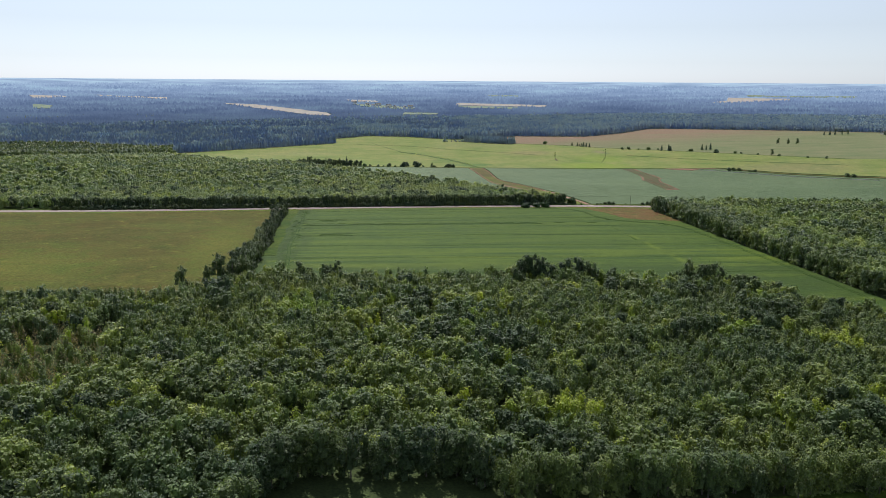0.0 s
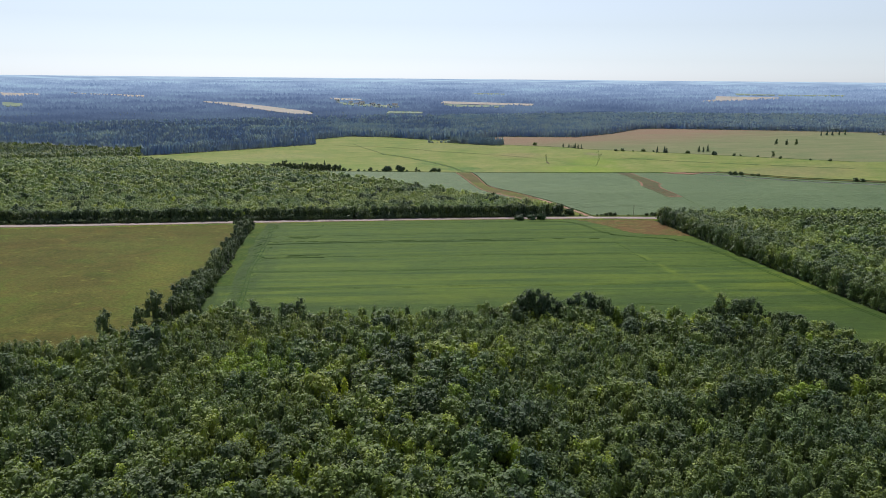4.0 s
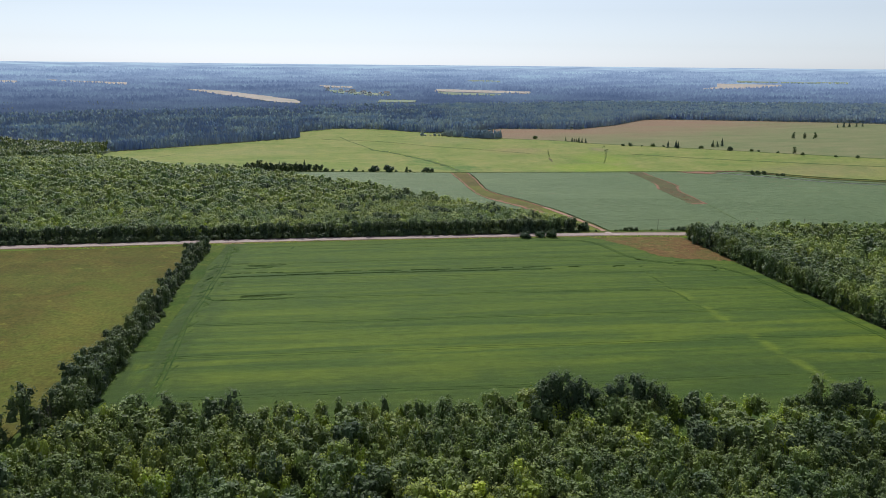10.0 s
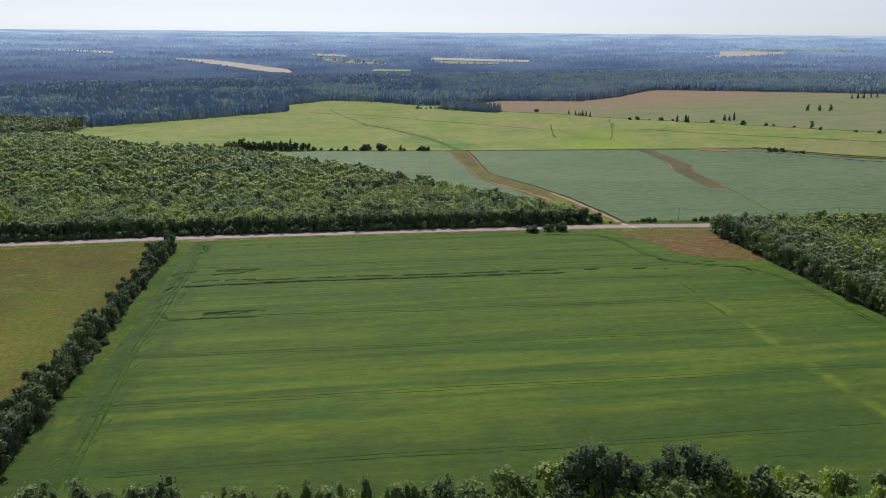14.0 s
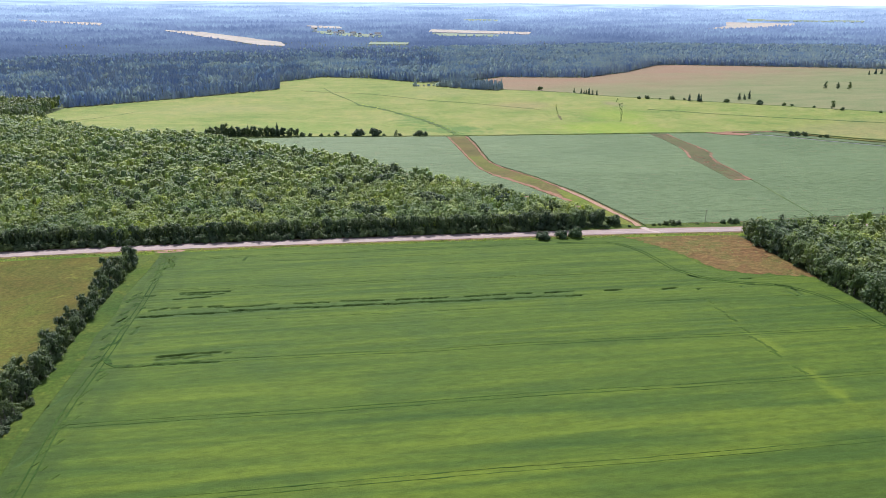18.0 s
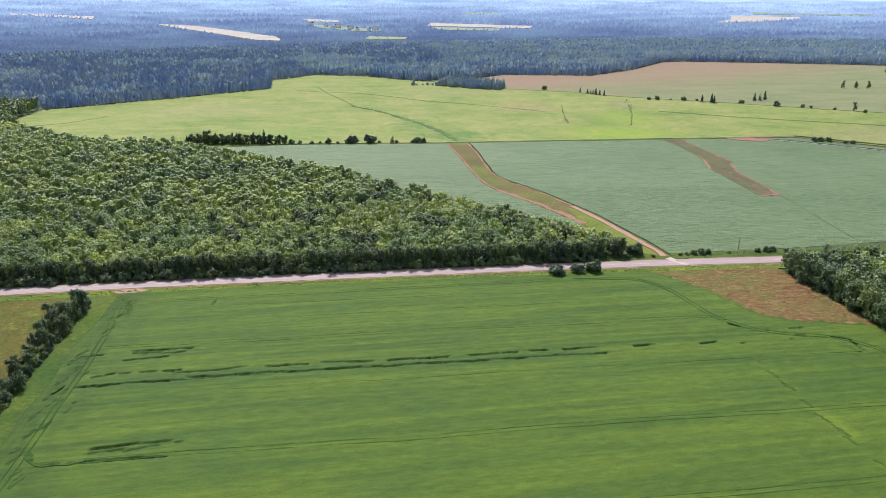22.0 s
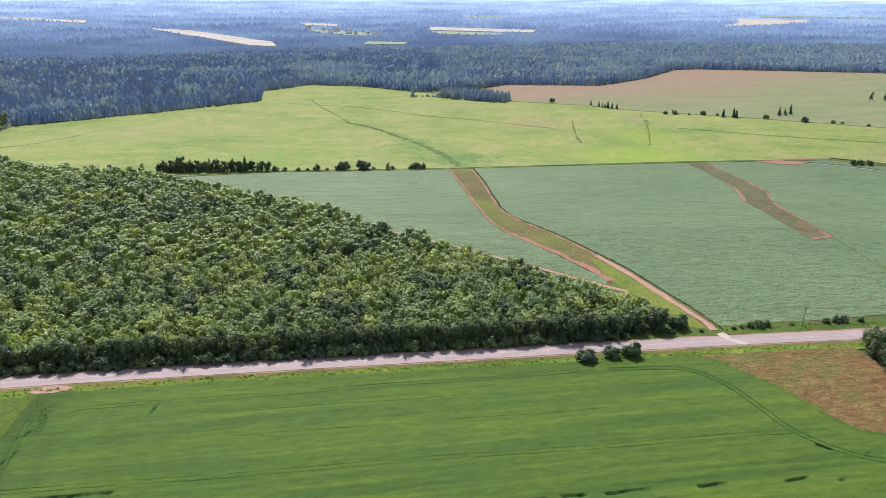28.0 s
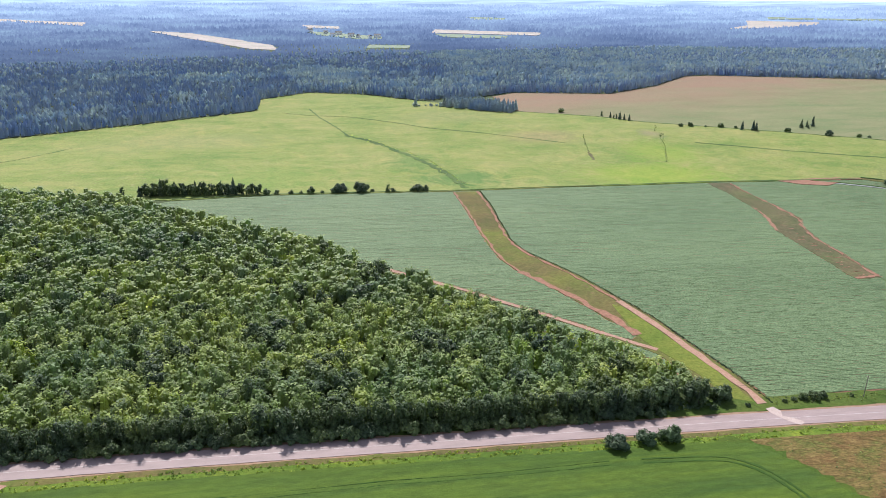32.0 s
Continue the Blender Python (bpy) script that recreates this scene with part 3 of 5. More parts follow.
# swathes blown over: from, to, depth, width of the hollow towards the viewer's end, raggedness
LODGED = [
    (-28, 506.8, 30, 506.6, 0.62, 1.5, 0.5), (5, 508.0, 62, 505.6, 0.62, 1.4, 0.5), (55, 505.9, 118, 503.6, 0.6, 1.4, 0.5), (110, 504.0, 147, 502.8, 0.5, 1.2, 0.5),
    (-25, 512.2, -18, 514.2, 0.6, 1.1, 0.3), (-17, 514.3, -13, 514.2, 0.6, 1.0, 0.3), (-10.5, 513.7, -5, 513.9, 0.6, 1.1, 0.3), (-3, 513.4, 3, 513.6, 0.6, 1.1, 0.3), (0, 512.2, 14, 511.2, 0.6, 1.1, 0.4), (13, 511.2, 24, 512.4, 0.5, 1.0, 0.4),
    (30, 511.6, 44, 510.6, 0.6, 1.1, 0.4), (48, 510.9, 66, 509.8, 0.6, 1.1, 0.5), (70, 509.2, 92, 508.6, 0.6, 1.2, 0.5), (98, 508.4, 116, 508.4, 0.6, 1.1, 0.5), (120, 508.6, 127, 508.2, 0.6, 1.0, 0.3), (132, 507.8, 145, 507.4, 0.6, 1.1, 0.4), (158, 506.8, 166.5, 506.8, 0.65, 1.1, 0.3), (183, 504.6, 190.5, 506.0, 0.6, 1.0, 0.3), (198, 502.6, 200, 503.4, 0.5, 0.9, 0.2),
    (-16.5, 530.7, 4.3, 530.1, 0.6, 1.2, 0.2), (-16, 528.4, -6, 528.7, 0.5, 1.0, 0.6), (-12, 526.7, 2, 527.4, 0.45, 1.0, 0.6), (-18, 523.7, -3, 524.7, 0.55, 1.0, 0.5),
    (-14, 469.8, -1, 470.7, 0.65, 1.1, 0.4), (-2, 470.2, 7, 470.6, 0.5, 1.0, 0.3), (-14, 467.2, -4, 468.4, 0.5, 1.0, 0.6), (-5, 466.8, 4, 469.4, 0.5, 1.0, 0.6), (-13, 464.2, 7, 463.0, 0.5, 0.9, 0.4), (8, 469.2, 10, 470.4, 0.5, 0.9, 0.2),
    (-33, 528.3, -25.4, 529.7, 0.5, 0.9, 0.4), (-36, 524.0, -32.4, 528.4, 0.45, 0.9, 0.4), (-40.2, 491.4, -38.6, 497.6, 0.5, 0.9, 0.4), (-35, 499.2, -31.4, 507.4, 0.5, 0.9, 0.5), (-26.2, 489.8, -25.4, 497.0, 0.5, 0.9, 0.4), (-40, 507, -38, 512, 0.4, 0.9, 0.4), (-23, 481.4, -20, 481.6, 0.45, 0.8, 0.2),
    (-30, 548, -28, 556, 0.4, 0.8, 0.4), (-32, 560, -26, 566, 0.4, 0.8, 0.4), (-31, 571, -26, 577, 0.45, 0.9, 0.4), (-29, 578, -25, 580, 0.4, 0.8, 0.3), (-38, 440, -35, 448, 0.45, 0.9, 0.4), (-36, 410, -33, 418, 0.45, 0.9, 0.4), (-39, 380, -35, 386, 0.45, 0.9, 0.4),
    (203.6, 519.7, 206.8, 516.4, 0.6, 1.3, 0.3), (224, 512.2, 230.4, 512.4, 0.55, 1.0, 0.4), (223, 506.9, 227, 505.7, 0.6, 1.2, 0.3), (214, 512, 216, 513, 0.5, 0.8, 0.3), (218, 503, 220, 504, 0.5, 0.8, 0.3), (236, 504, 242, 500.6, 0.6, 1.1, 0.3), (241, 500, 240, 490, 0.5, 1.0, 0.4), (236, 496, 238, 489, 0.4, 0.8, 0.3), (226, 480.4, 232, 478, 0.4, 0.8, 0.4), (246, 470, 250, 462, 0.45, 0.9, 0.4), (244, 437, 252, 432, 0.5, 1.0, 0.4), (212, 374, 246, 369, 0.5, 1.0, 0.6),
]


def build_crop():
    """The standing crop as relief: hollows of blown-over stalks with a steep ragged far side, rows and gentle unevenness."""
    ys = np.concatenate([np.arange(341, 460, 1.3), np.arange(460, 474, 0.28), np.arange(474, 486, 0.9), np.arange(486, 533, 0.28), np.arange(533, 589.5, 0.8)])
    xs = np.concatenate([np.arange(-45.5, -14, 0.45), np.arange(-14, 262, 0.62)])
    X, Y = np.meshgrid(xs, ys)
    rng = np.random.default_rng(21)
    sink, bent = np.zeros(X.shape), np.zeros(X.shape)
    for k, (x0, y0, x1, y1, deep, wide, rag) in enumerate(LODGED):
        run = math.hypot(x1 - x0, y1 - y0)
        ux, uy = (x1 - x0) / run, (y1 - y0) / run
        near = (X > min(x0, x1) - 4) & (X < max(x0, x1) + 4) & (Y > min(y0, y1) - 5) & (Y < max(y0, y1) + 4)
        px, py = X[near] - x0, Y[near] - y0
        along, across = px * ux + py * uy, -px * uy + py * ux
        p1, p2, p3 = rng.uniform(0, 6.3, 3)
        torn = np.interp(along, np.arange(-6, run + 6, 0.7), rng.normal(size=len(np.arange(-6, run + 6, 0.7))))
        across = across - rag * (0.7 * np.abs(np.sin(along * 0.62 + p1)) + 0.5 * np.sin(along * 0.23 + p2) + 0.45 * torn - 0.3)
        ends = np.clip(np.minimum(along, run - along) / 0.8 + 0.4, 0, 1)
        wave = np.clip(0.9 + 0.25 * np.sin(along * 0.41 + p3) + 0.2 * torn, 0.5, 1.1)
        fall = np.where(across > 0, np.clip(1 - across / 0.22, 0, 1), np.clip(1 + across / (1.25 * wide), 0, 1) ** 0.6)
        sink[near] = np.maximum(sink[near], 1.18 * deep * ends * wave * fall)
        bent[near] = np.maximum(bent[near], ends * np.clip(1.2 - np.abs(across + 0.7 * wide) / (1.3 * wide), 0, 1))
    # between the two long torn lines the crop leans but stands
    lean = np.clip((X + 24) / 10, 0, 1) * np.clip((150 - X) / 20, 0, 1) * np.clip(1 - np.abs(Y - 509.9 + 0.036 * (X + 25)) / 3.6, 0, 1)
    bent = np.maximum(bent, 0.6 * np.minimum(1, 2 * lean))
    z = land(X, Y) + 0.82 - sink + 0.04 * np.sin(Y * 2.1 + 0.03 * X) * np.sin(X * 0.11 + Y * 0.02) + (0.02 + 0.14 * np.minimum(sink, 0.5)) * rng.normal(size=X.shape)
    ny, nx = X.shape
    i, j = [q.ravel() for q in np.meshgrid(np.arange(ny - 1), np.arange(nx - 1), indexing="ij")]
    a = i * nx + j
    keep = inside(CROP, (X[:-1, :-1] + 0.3).ravel(), (Y[:-1, :-1] + 0.2).ravel())
    f = np.stack([a, a + 1, a + nx + 1, a + nx], 1)[keep]
    me = mesh_from("crop_field", np.column_stack([X.ravel(), Y.ravel(), z.ravel()]), f, M_CROP, True)
    me.attributes.new("bent", "FLOAT", "POINT").data.foreach_set("value", bent.ravel().astype(np.float32))
    tagged(new("crop_field", me), "green grain crop with torn hollows blown over by wind", "field", "", "structure")


def inside(ring, x, y):
    r = np.zeros(len(x), bool)
    for (x0, y0), (x1, y1) in zip(ring, ring[1:] + ring[:1]):
        if y0 != y1:
            c = ((y0 <= y) != (y1 <= y)) & (x < x0 + (x1 - x0) * (y - y0) / (y1 - y0))
            r ^= c
    return r


build_crop()
ribbon("grass_edge", [(188, 579.5), (198, 577.5), (206, 566), (213, 551), (216.5, 535), (220, 525), (231, 518), (246, 513), (260, 510)], 3.4, M_HEAD, 0.6, step=2, wobble=0.9, label="bright rank grass between crop and weeds", category="grass")
sheet("weed_patch", [(196, 579), (263, 577), (262, 508), (245, 512), (230, 517), (219, 524), (216, 534), (213, 550), (206, 564), (199, 575)], M_WASTE, 0.45, label="brown dried weeds at the field corner", category="weeds")
sheet("hay_field", [(-900, 300), (-72, 309), (-61, 330), (-54, 450), (-47, 589), (-150, 588), (-250, 581), (-400, 571), (-900, 548)], M_HAY, 0.5, label="olive hayfield with yellow flowering weeds", category="field")
sheet("hedge_bank", [(-60, 318), (-45, 336), (-46, 450), (-36, 588), (-48, 589), (-55, 450), (-63, 325)], M_BANK, 0.3, label="grassy bank under the hedgerow", category="bank")
# outline stops short of the recess: bare dark ground stands for its shade
sheet("clearing", [(-300, 40), (300, 40), (262, 137), (112, 137), (38, 137), (28, 138), (-20, 138), (-24, 98), (-300, 90)], M_VERGE, 0.2, label="bright grass beside the wood", category="grass")
MEADOW = [(-262, 1120), (-210, 985), (-120, 915), (-31, 893), (30, 904), (164, 908), (255, 916), (385, 921), (512, 913), (690, 800), (900, 760), (900, 900), (739, 945), (630, 1030), (518, 1117), (433, 1180), (404, 1222), (315, 1281), (300, 1300), (210, 1400), (140, 1480), (58, 1519), (-12, 1455), (-9, 1350), (-110, 1290), (-222, 1229), (-262, 1211)]
sheet("meadow", MEADOW, M_MEADOW, 0.3, label="light green meadow on a low rise", category="field")
sheet("tan_field", [(315, 1281), (404, 1222), (433, 1180), (518, 1117), (630, 1030), (739, 945), (900, 900), (1250, 1000), (1250, 1380), (1012, 1478), (760, 1600), (715, 1600), (600, 1480), (497, 1410), (361, 1450), (320, 1420)],
      M_TAN, 0.3, label="tan and reddish field of seeding grass", category="field")

WATERWAY = [(165, 906), (164.4, 865), (163.4, 824), (162.1, 785), (162.9, 757), (167.9, 735.6), (175.2, 720.3), (181.1, 703.3), (187.4, 686.8), (190.3, 673.7), (195.4, 664.3), (196.6, 656.6), (192.5, 652.6), (186.7, 658), (180.4, 667), (171.2, 677), (162, 689), (151.4, 698.4), (145.2, 708.2), (100, 752), (98, 748), (144, 703.5), (161, 684.5), (179, 663), (185, 653.5), (193, 646), (197, 640), (206, 606), (221.5, 598), (218.6, 622), (214, 652), (212, 669), (208.6, 685.3), (206, 693), (202, 708), (196.4, 728), (188, 749), (179.5, 768.6), (177, 789.6), (179, 807), (180.2, 829), (183.8, 863), (185, 907)]
WATERWAY_SHORT = [(376, 918), (376, 886.5), (371, 845), (362.7, 814.7), (353.1, 792.4), (351.4, 775.8), (347.4, 749.2), (344.9, 729.3), (341.8, 714.3), (342.6, 706.5), (357.5, 708.5), (360.2, 726), (364.4, 747), (367.2, 770), (376.8, 800.5), (387.6, 815.6), (389.4, 829), (391.4, 851), (391.5, 880), (395.4, 918)]
POTATO = [(223, 599), (280, 603), (700, 640), (690, 790), (575, 850), (512, 911), (397, 919), (380, 919), (255, 914), (164, 907), (30, 902), (-31, 891), (-60, 870), (5, 812), (50, 780), (90, 732), (130, 690), (190, 640), (205, 606)]
sheet("grass_waterway", WATERWAY, M_STRIP, 0.22, label="mown grass waterway through the potato rows", category="grass strip")
sheet("grass_waterway", WATERWAY_SHORT, M_STALE, 0.22, label="short grass waterway ending amid potato rows", category="grass strip")


def crossings(ring, y):
    """Where a level line cuts an outline."""
    xs = []
    for (x0, y0), (x1, y1) in zip(ring, ring[1:] + ring[:1]):
        if (y0 <= y) != (y1 <= y):
            xs.append(x0 + (x1 - x0) * (y - y0) / (y1 - y0))
    return xs


def build_rows(field):
    """Hilled potato rows along x, each a ridge of leaves: the near ones parts of the field, the rest joined."""
    rng = np.random.default_rng(3)
    verts, tris, base = [], [], 0
    y = 603.0
    while y < 920:
        cut = sorted(crossings(POTATO, y) + crossings(WATERWAY, y) + crossings(WATERWAY_SHORT, y))
        for a, b in zip(cut[::2], cut[1::2]):
            if b - a < 2:
                continue
            n = max(3, int((b - a) / (3.6 if y < 740 else 7.5)))
            x = np.linspace(a + rng.uniform(0, 1), b - rng.uniform(0, 1), n)
            hgt = 0.31 + 0.06 * rng.normal(size=n).clip(-1.5, 1.5)
            mid = y + 0.1 * rng.normal(size=n)
            z = land(x, mid)
            wide = 0.5 if y < 740 else 0.65
            ridge = [np.column_stack([x, mid + dy, z + dz]) for dy, dz in ((-wide, 0.2), (-0.24, hgt), (0.24, hgt * 0.95), (wide, 0.2))]
            i = np.arange(n - 1)
            faces = [np.stack(q, 1) for k in range(3) for q in ((i + k * n, i + k * n + 1, i + k * n + n + 1), (i + k * n, i + k * n + n + 1, i + k * n + n))]
            if y < 740:
                row_ob = new("potato_row", mesh_from("potato_row", np.concatenate(ridge), np.concatenate(faces), M_POTATO, True))
                row_ob.parent = field
            else:
                verts += ridge
                tris += [f + base for f in faces]
                base += 4 * n
        y += (1.0 if y < 740 else 1.3) * rng.uniform(0.84, 1.16)
    ob = new("potato_rows", mesh_from("potato_rows", np.concatenate(verts), np.concatenate(tris), M_POTATO, True))
    tagged(ob, "blue-green potato plants in long hilled rows", "potato rows", "", "stuff")


build_rows(sheet("potato_soil", POTATO, M_SOIL, 0.02, 20.0, label="red soil between potato rows", category="soil"))
ribbon("soil_track", [(216.6, 598.5), (216.9, 609), (215.8, 622), (212.9, 635), (211.2, 651.5), (209, 668), (205.4, 685), (203.4, 693)], 3.0, M_TRACKSOIL, 0.42, wobble=0.3, label="bare pale red tractor track beside potato rows", category="track")
ribbon("soil_track", [(203.6, 693), (200, 708), (194.5, 728), (186.4, 749), (178.2, 768.6), (175.8, 789.6), (177.7, 807), (179, 829), (182.6, 863), (183.4, 906)], 1.5, M_SOIL, 0.4, step=4, wobble=0.5, label="thin red soil edge of the waterway", category="track")
sheet("grass_mouth", [(197, 652), (200, 640), (205, 622), (207, 604), (214.4, 600), (213.6, 622), (209.4, 650), (206, 672), (203, 686), (199, 690), (198, 675)], M_GRASS, 0.3, 10.0, label="yellow-green grass beside the red track", category="grass")
ribbon("soil_track", [(199, 643), (193, 649.4), (186, 655.6), (179.8, 664.6), (170.6, 675), (161.6, 686.6), (150.8, 696.4), (144.8, 706), (100, 750)], 2.4, M_TRACKSOIL, 0.36, wobble=0.25, label="bare pale red track along the wood", category="track")
ribbon("soil_track", [(165.8, 905), (165.2, 865), (164.3, 824), (163, 785), (163.8, 757), (168, 737)], 1.3, M_SOIL, 0.34, step=4, wobble=0.6, label="red washed edge of the waterway", category="track")
ribbon("soil_track", [(168, 736.6), (176, 722), (182.2, 706.6), (188.4, 690), (191.8, 678), (195.4, 666), (197, 657)], 3.4, M_SOIL, 0.35, step=4, wobble=0.8, label="broad bare red wash at the waterway's bend", category="track")
ribbon("soil_track", [(394.6, 916), (390.6, 880), (390.4, 851), (388.6, 829), (386.6, 816), (375.8, 801), (366.2, 770), (363.4, 747), (359.2, 726), (356.8, 710)], 1.3, M_SOIL, 0.36, step=4, wobble=0.7, label="red washed edge of the short waterway", category="track")
ribbon("soil_track", [(371.5, 845), (363.2, 815), (353.8, 793)], 1.4, M_SOIL, 0.35, step=4, wobble=0.7, label="red bare edge of the short waterway", category="track")
wash = random.Random(9)
for k in range(16):
    py = 806 - 96 * (k / 16) ** 0.8 - wash.uniform(0, 4)
    px = np.interp(py, [708, 727, 748, 772, 800], [350, 352.5, 356, 359, 365]) + wash.uniform(-3, 3)
    run = wash.uniform(0.8, 3.2)
    ribbon("soil_track", [(px - run, py - 0.4), (px, py), (px + run, py + 0.4)], wash.uniform(0.4, 1.0), M_SOIL, 0.34, step=1.2, wobble=0.3, label="bare red streak across the short waterway", category="soil")
ribbon("soil_track", [(342, 709.5), (357, 711)], 2.6, M_SOIL, 0.37, step=2.0, wobble=0.6, label="bare red soil at the waterway's end", category="track")
ribbon("farm_lane", [(455, 918), (480, 919), (512, 914)], 5.0, M_SOIL, 0.5, step=4, wobble=0.8, label="red bare soil at the potato field's corner", category="soil")
ribbon("farm_lane", [(512, 914), (580, 856), (690, 800), (900, 745)], 5.5, M_STRIP, 0.45, wobble=0.4, label="pale farm lane along the potato field", category="lane")
sheet("bare_soil", [(438, 918), (462, 916), (484, 905), (470, 899), (450, 906)], M_SOIL, 0.62, 10.0, 0.4, label="bare red soil at the head of potato rows", category="soil")
ribbon("farm_lane", [(478, 906), (505, 890), (524, 872), (580, 828), (660, 790)], 2.6, M_WORN, 0.6, wobble=0.2, label="pale farm lane cutting the field's corner", category="lane")
ribbon("lane_bank", [(480, 909), (507, 893), (526, 875), (582, 831), (662, 793)], 1.6, M_DITCH, 0.75, wobble=0.3, label="dark weedy edge of the pale lane", category="bank")
ribbon("lane_bank", [(514, 917), (582, 860), (692, 804), (900, 750)], 1.8, M_DITCH, 1.0, wobble=0.4, label="dark weedy bank of the farm lane", category="bank")
ribbon("spray_track", [(356, 707), (352, 683), (345, 655), (336, 612)], 0.6, M_DITCH, 0.42, step=5, depth=-0.3, wobble=0.2, label="dark sprayer track through potato rows", category="wheel track")

# wheel tracks in the crop: dark strips paint the shade in the gaps
for ya, yb, x0, x1 in ((356, 351, -20, 255), (392, 388, -30, 255), (428, 423.5, -30, 256), (464.3, 456.5, -27, 256), (497, 490.5, 20, 238), (534.5, 526, -26, 206), (552, 548, 30, 150), (577, 573, -20, 150), (567, 563, 20, 120)):
    strong = ya in (428, 464.3)
    for gauge in (-0.95, 0.95) if x0 < 0 else (0.0,):
        bow = [(x0 + (x1 - x0) * k / 8, ya + (yb - ya) * k / 8 + 0.5 * math.sin(k * 1.9 + ya)) for k in range(9)]
        ribbon("wheel_track", bow, 0.3 if strong else 0.12, M_TRACK, 0.86, step=3, depth=-0.7, shift=gauge, wobble=0.13, label="wheel track pressed through the green crop", category="wheel track")
for gauge in (-1.0, 1.0):
    ribbon("wheel_track", [(160, 573), (174, 571.5), (186, 571), (194, 567), (198, 556), (199, 542), (200, 524), (206.5, 516.6), (213.6, 509), (225, 505.5), (238, 504.5), (243, 500), (251, 480), (252, 300)], 0.55, M_TRACK, 0.9, step=4, depth=-0.7, shift=gauge, wobble=0.16, label="wheel track bending round the weed patch", category="wheel track")
for k, (px, py) in enumerate(((196.5, 489), (195.8, 480), (195.5, 473), (194.8, 461), (193.9, 453.5), (194.4, 447), (193.9, 441), (194.5, 430))):
    ribbon("pressed_streak", [(px - 0.5, py + 2.5), (px, py), (px + 0.4, py - 2.5 - k % 3)], 1.1, M_FLAT, 0.89, step=0.8, depth=-0.7, wobble=0.3, label="patch of crop pressed flat on an old path", category="crop")

sheet("field_entrance", [(-38, 593), (-33, 594.2), (-27, 594), (-23.5, 592.6), (-25, 590.4), (-29, 589.6), (-34, 589.8), (-37, 590.6)], M_TRACKSOIL, 0.44, 4.0, 0.3, label="reddish bare soil at the field's entrance", category="soil")
ribbon("pressed_streak", [(7, 577), (6.5, 573), (5.5, 569)], 1.2, M_FLAT, 0.9, step=0.8, depth=-0.7, wobble=0.12, label="straight strip of crop pressed flat", category="crop")
for k in range(9):
    ribbon("pressed_streak", [(-33 + 0.9 * k, 584 - 1.2 * k), (-30.5 + 0.7 * k, 582.4 - 1.4 * k), (-29 + 0.5 * k, 578 - 1.9 * k)], 0.5, M_FLAT, 0.9, step=0.8, depth=-0.7, wobble=0.12, label="curved swathe of crop pressed flat", category="crop")
sheet("headland", [(-44.5, 400), (-37, 400), (-38, 430), (-36.5, 470), (-38, 490), (-36, 510), (-37.5, 530), (-35.0, 560), (-34, 588), (-37, 588.5), (-43, 540), (-45.0, 450)], M_HEAD, 0.89, 12.0, 0.2, label="thin yellowish crop along the hedgerow", category="crop")
for gauge in (-0.9, 0.9):
    ribbon("wheel_track", [(-31.5, 587), (-31, 578), (-29.2, 558), (-28.2, 524), (-29.3, 501), (-30, 484), (-29.2, 470), (-30.6, 458), (-32, 440), (-30, 400), (-29, 350)], 0.45, M_TRACK, 0.9, step=6, depth=-0.7, shift=gauge, wobble=0.12, label="wheel track along the field's headland", category="wheel track")
streak_rng = random.Random(5)
for k in range(64):
    sy = 350 + 232 * (k + streak_rng.random()) / 64
    sx = -31 + streak_rng.gauss(0, 2.4)
    run = streak_rng.uniform(1.5, 4.0)
    ribbon("pressed_streak", [(sx, sy), (sx + run * 0.2, sy + run * 0.6), (sx + run * 0.6, sy + run * 1.3)], streak_rng.uniform(0.5, 1.2), M_FLAT, 0.9, step=0.8, depth=-0.7, wobble=0.16, label="short streak of crop pressed flat", category="crop")
ribbon("beaten_strip", [(-29.5, 471), (-29.2, 466), (-27, 463.6), (-21, 463.4), (-13, 463.6)], 1.3, M_FLAT, 0.95, step=2, depth=-0.7, wobble=0.5, label="turning place pressed into the crop", category="crop")

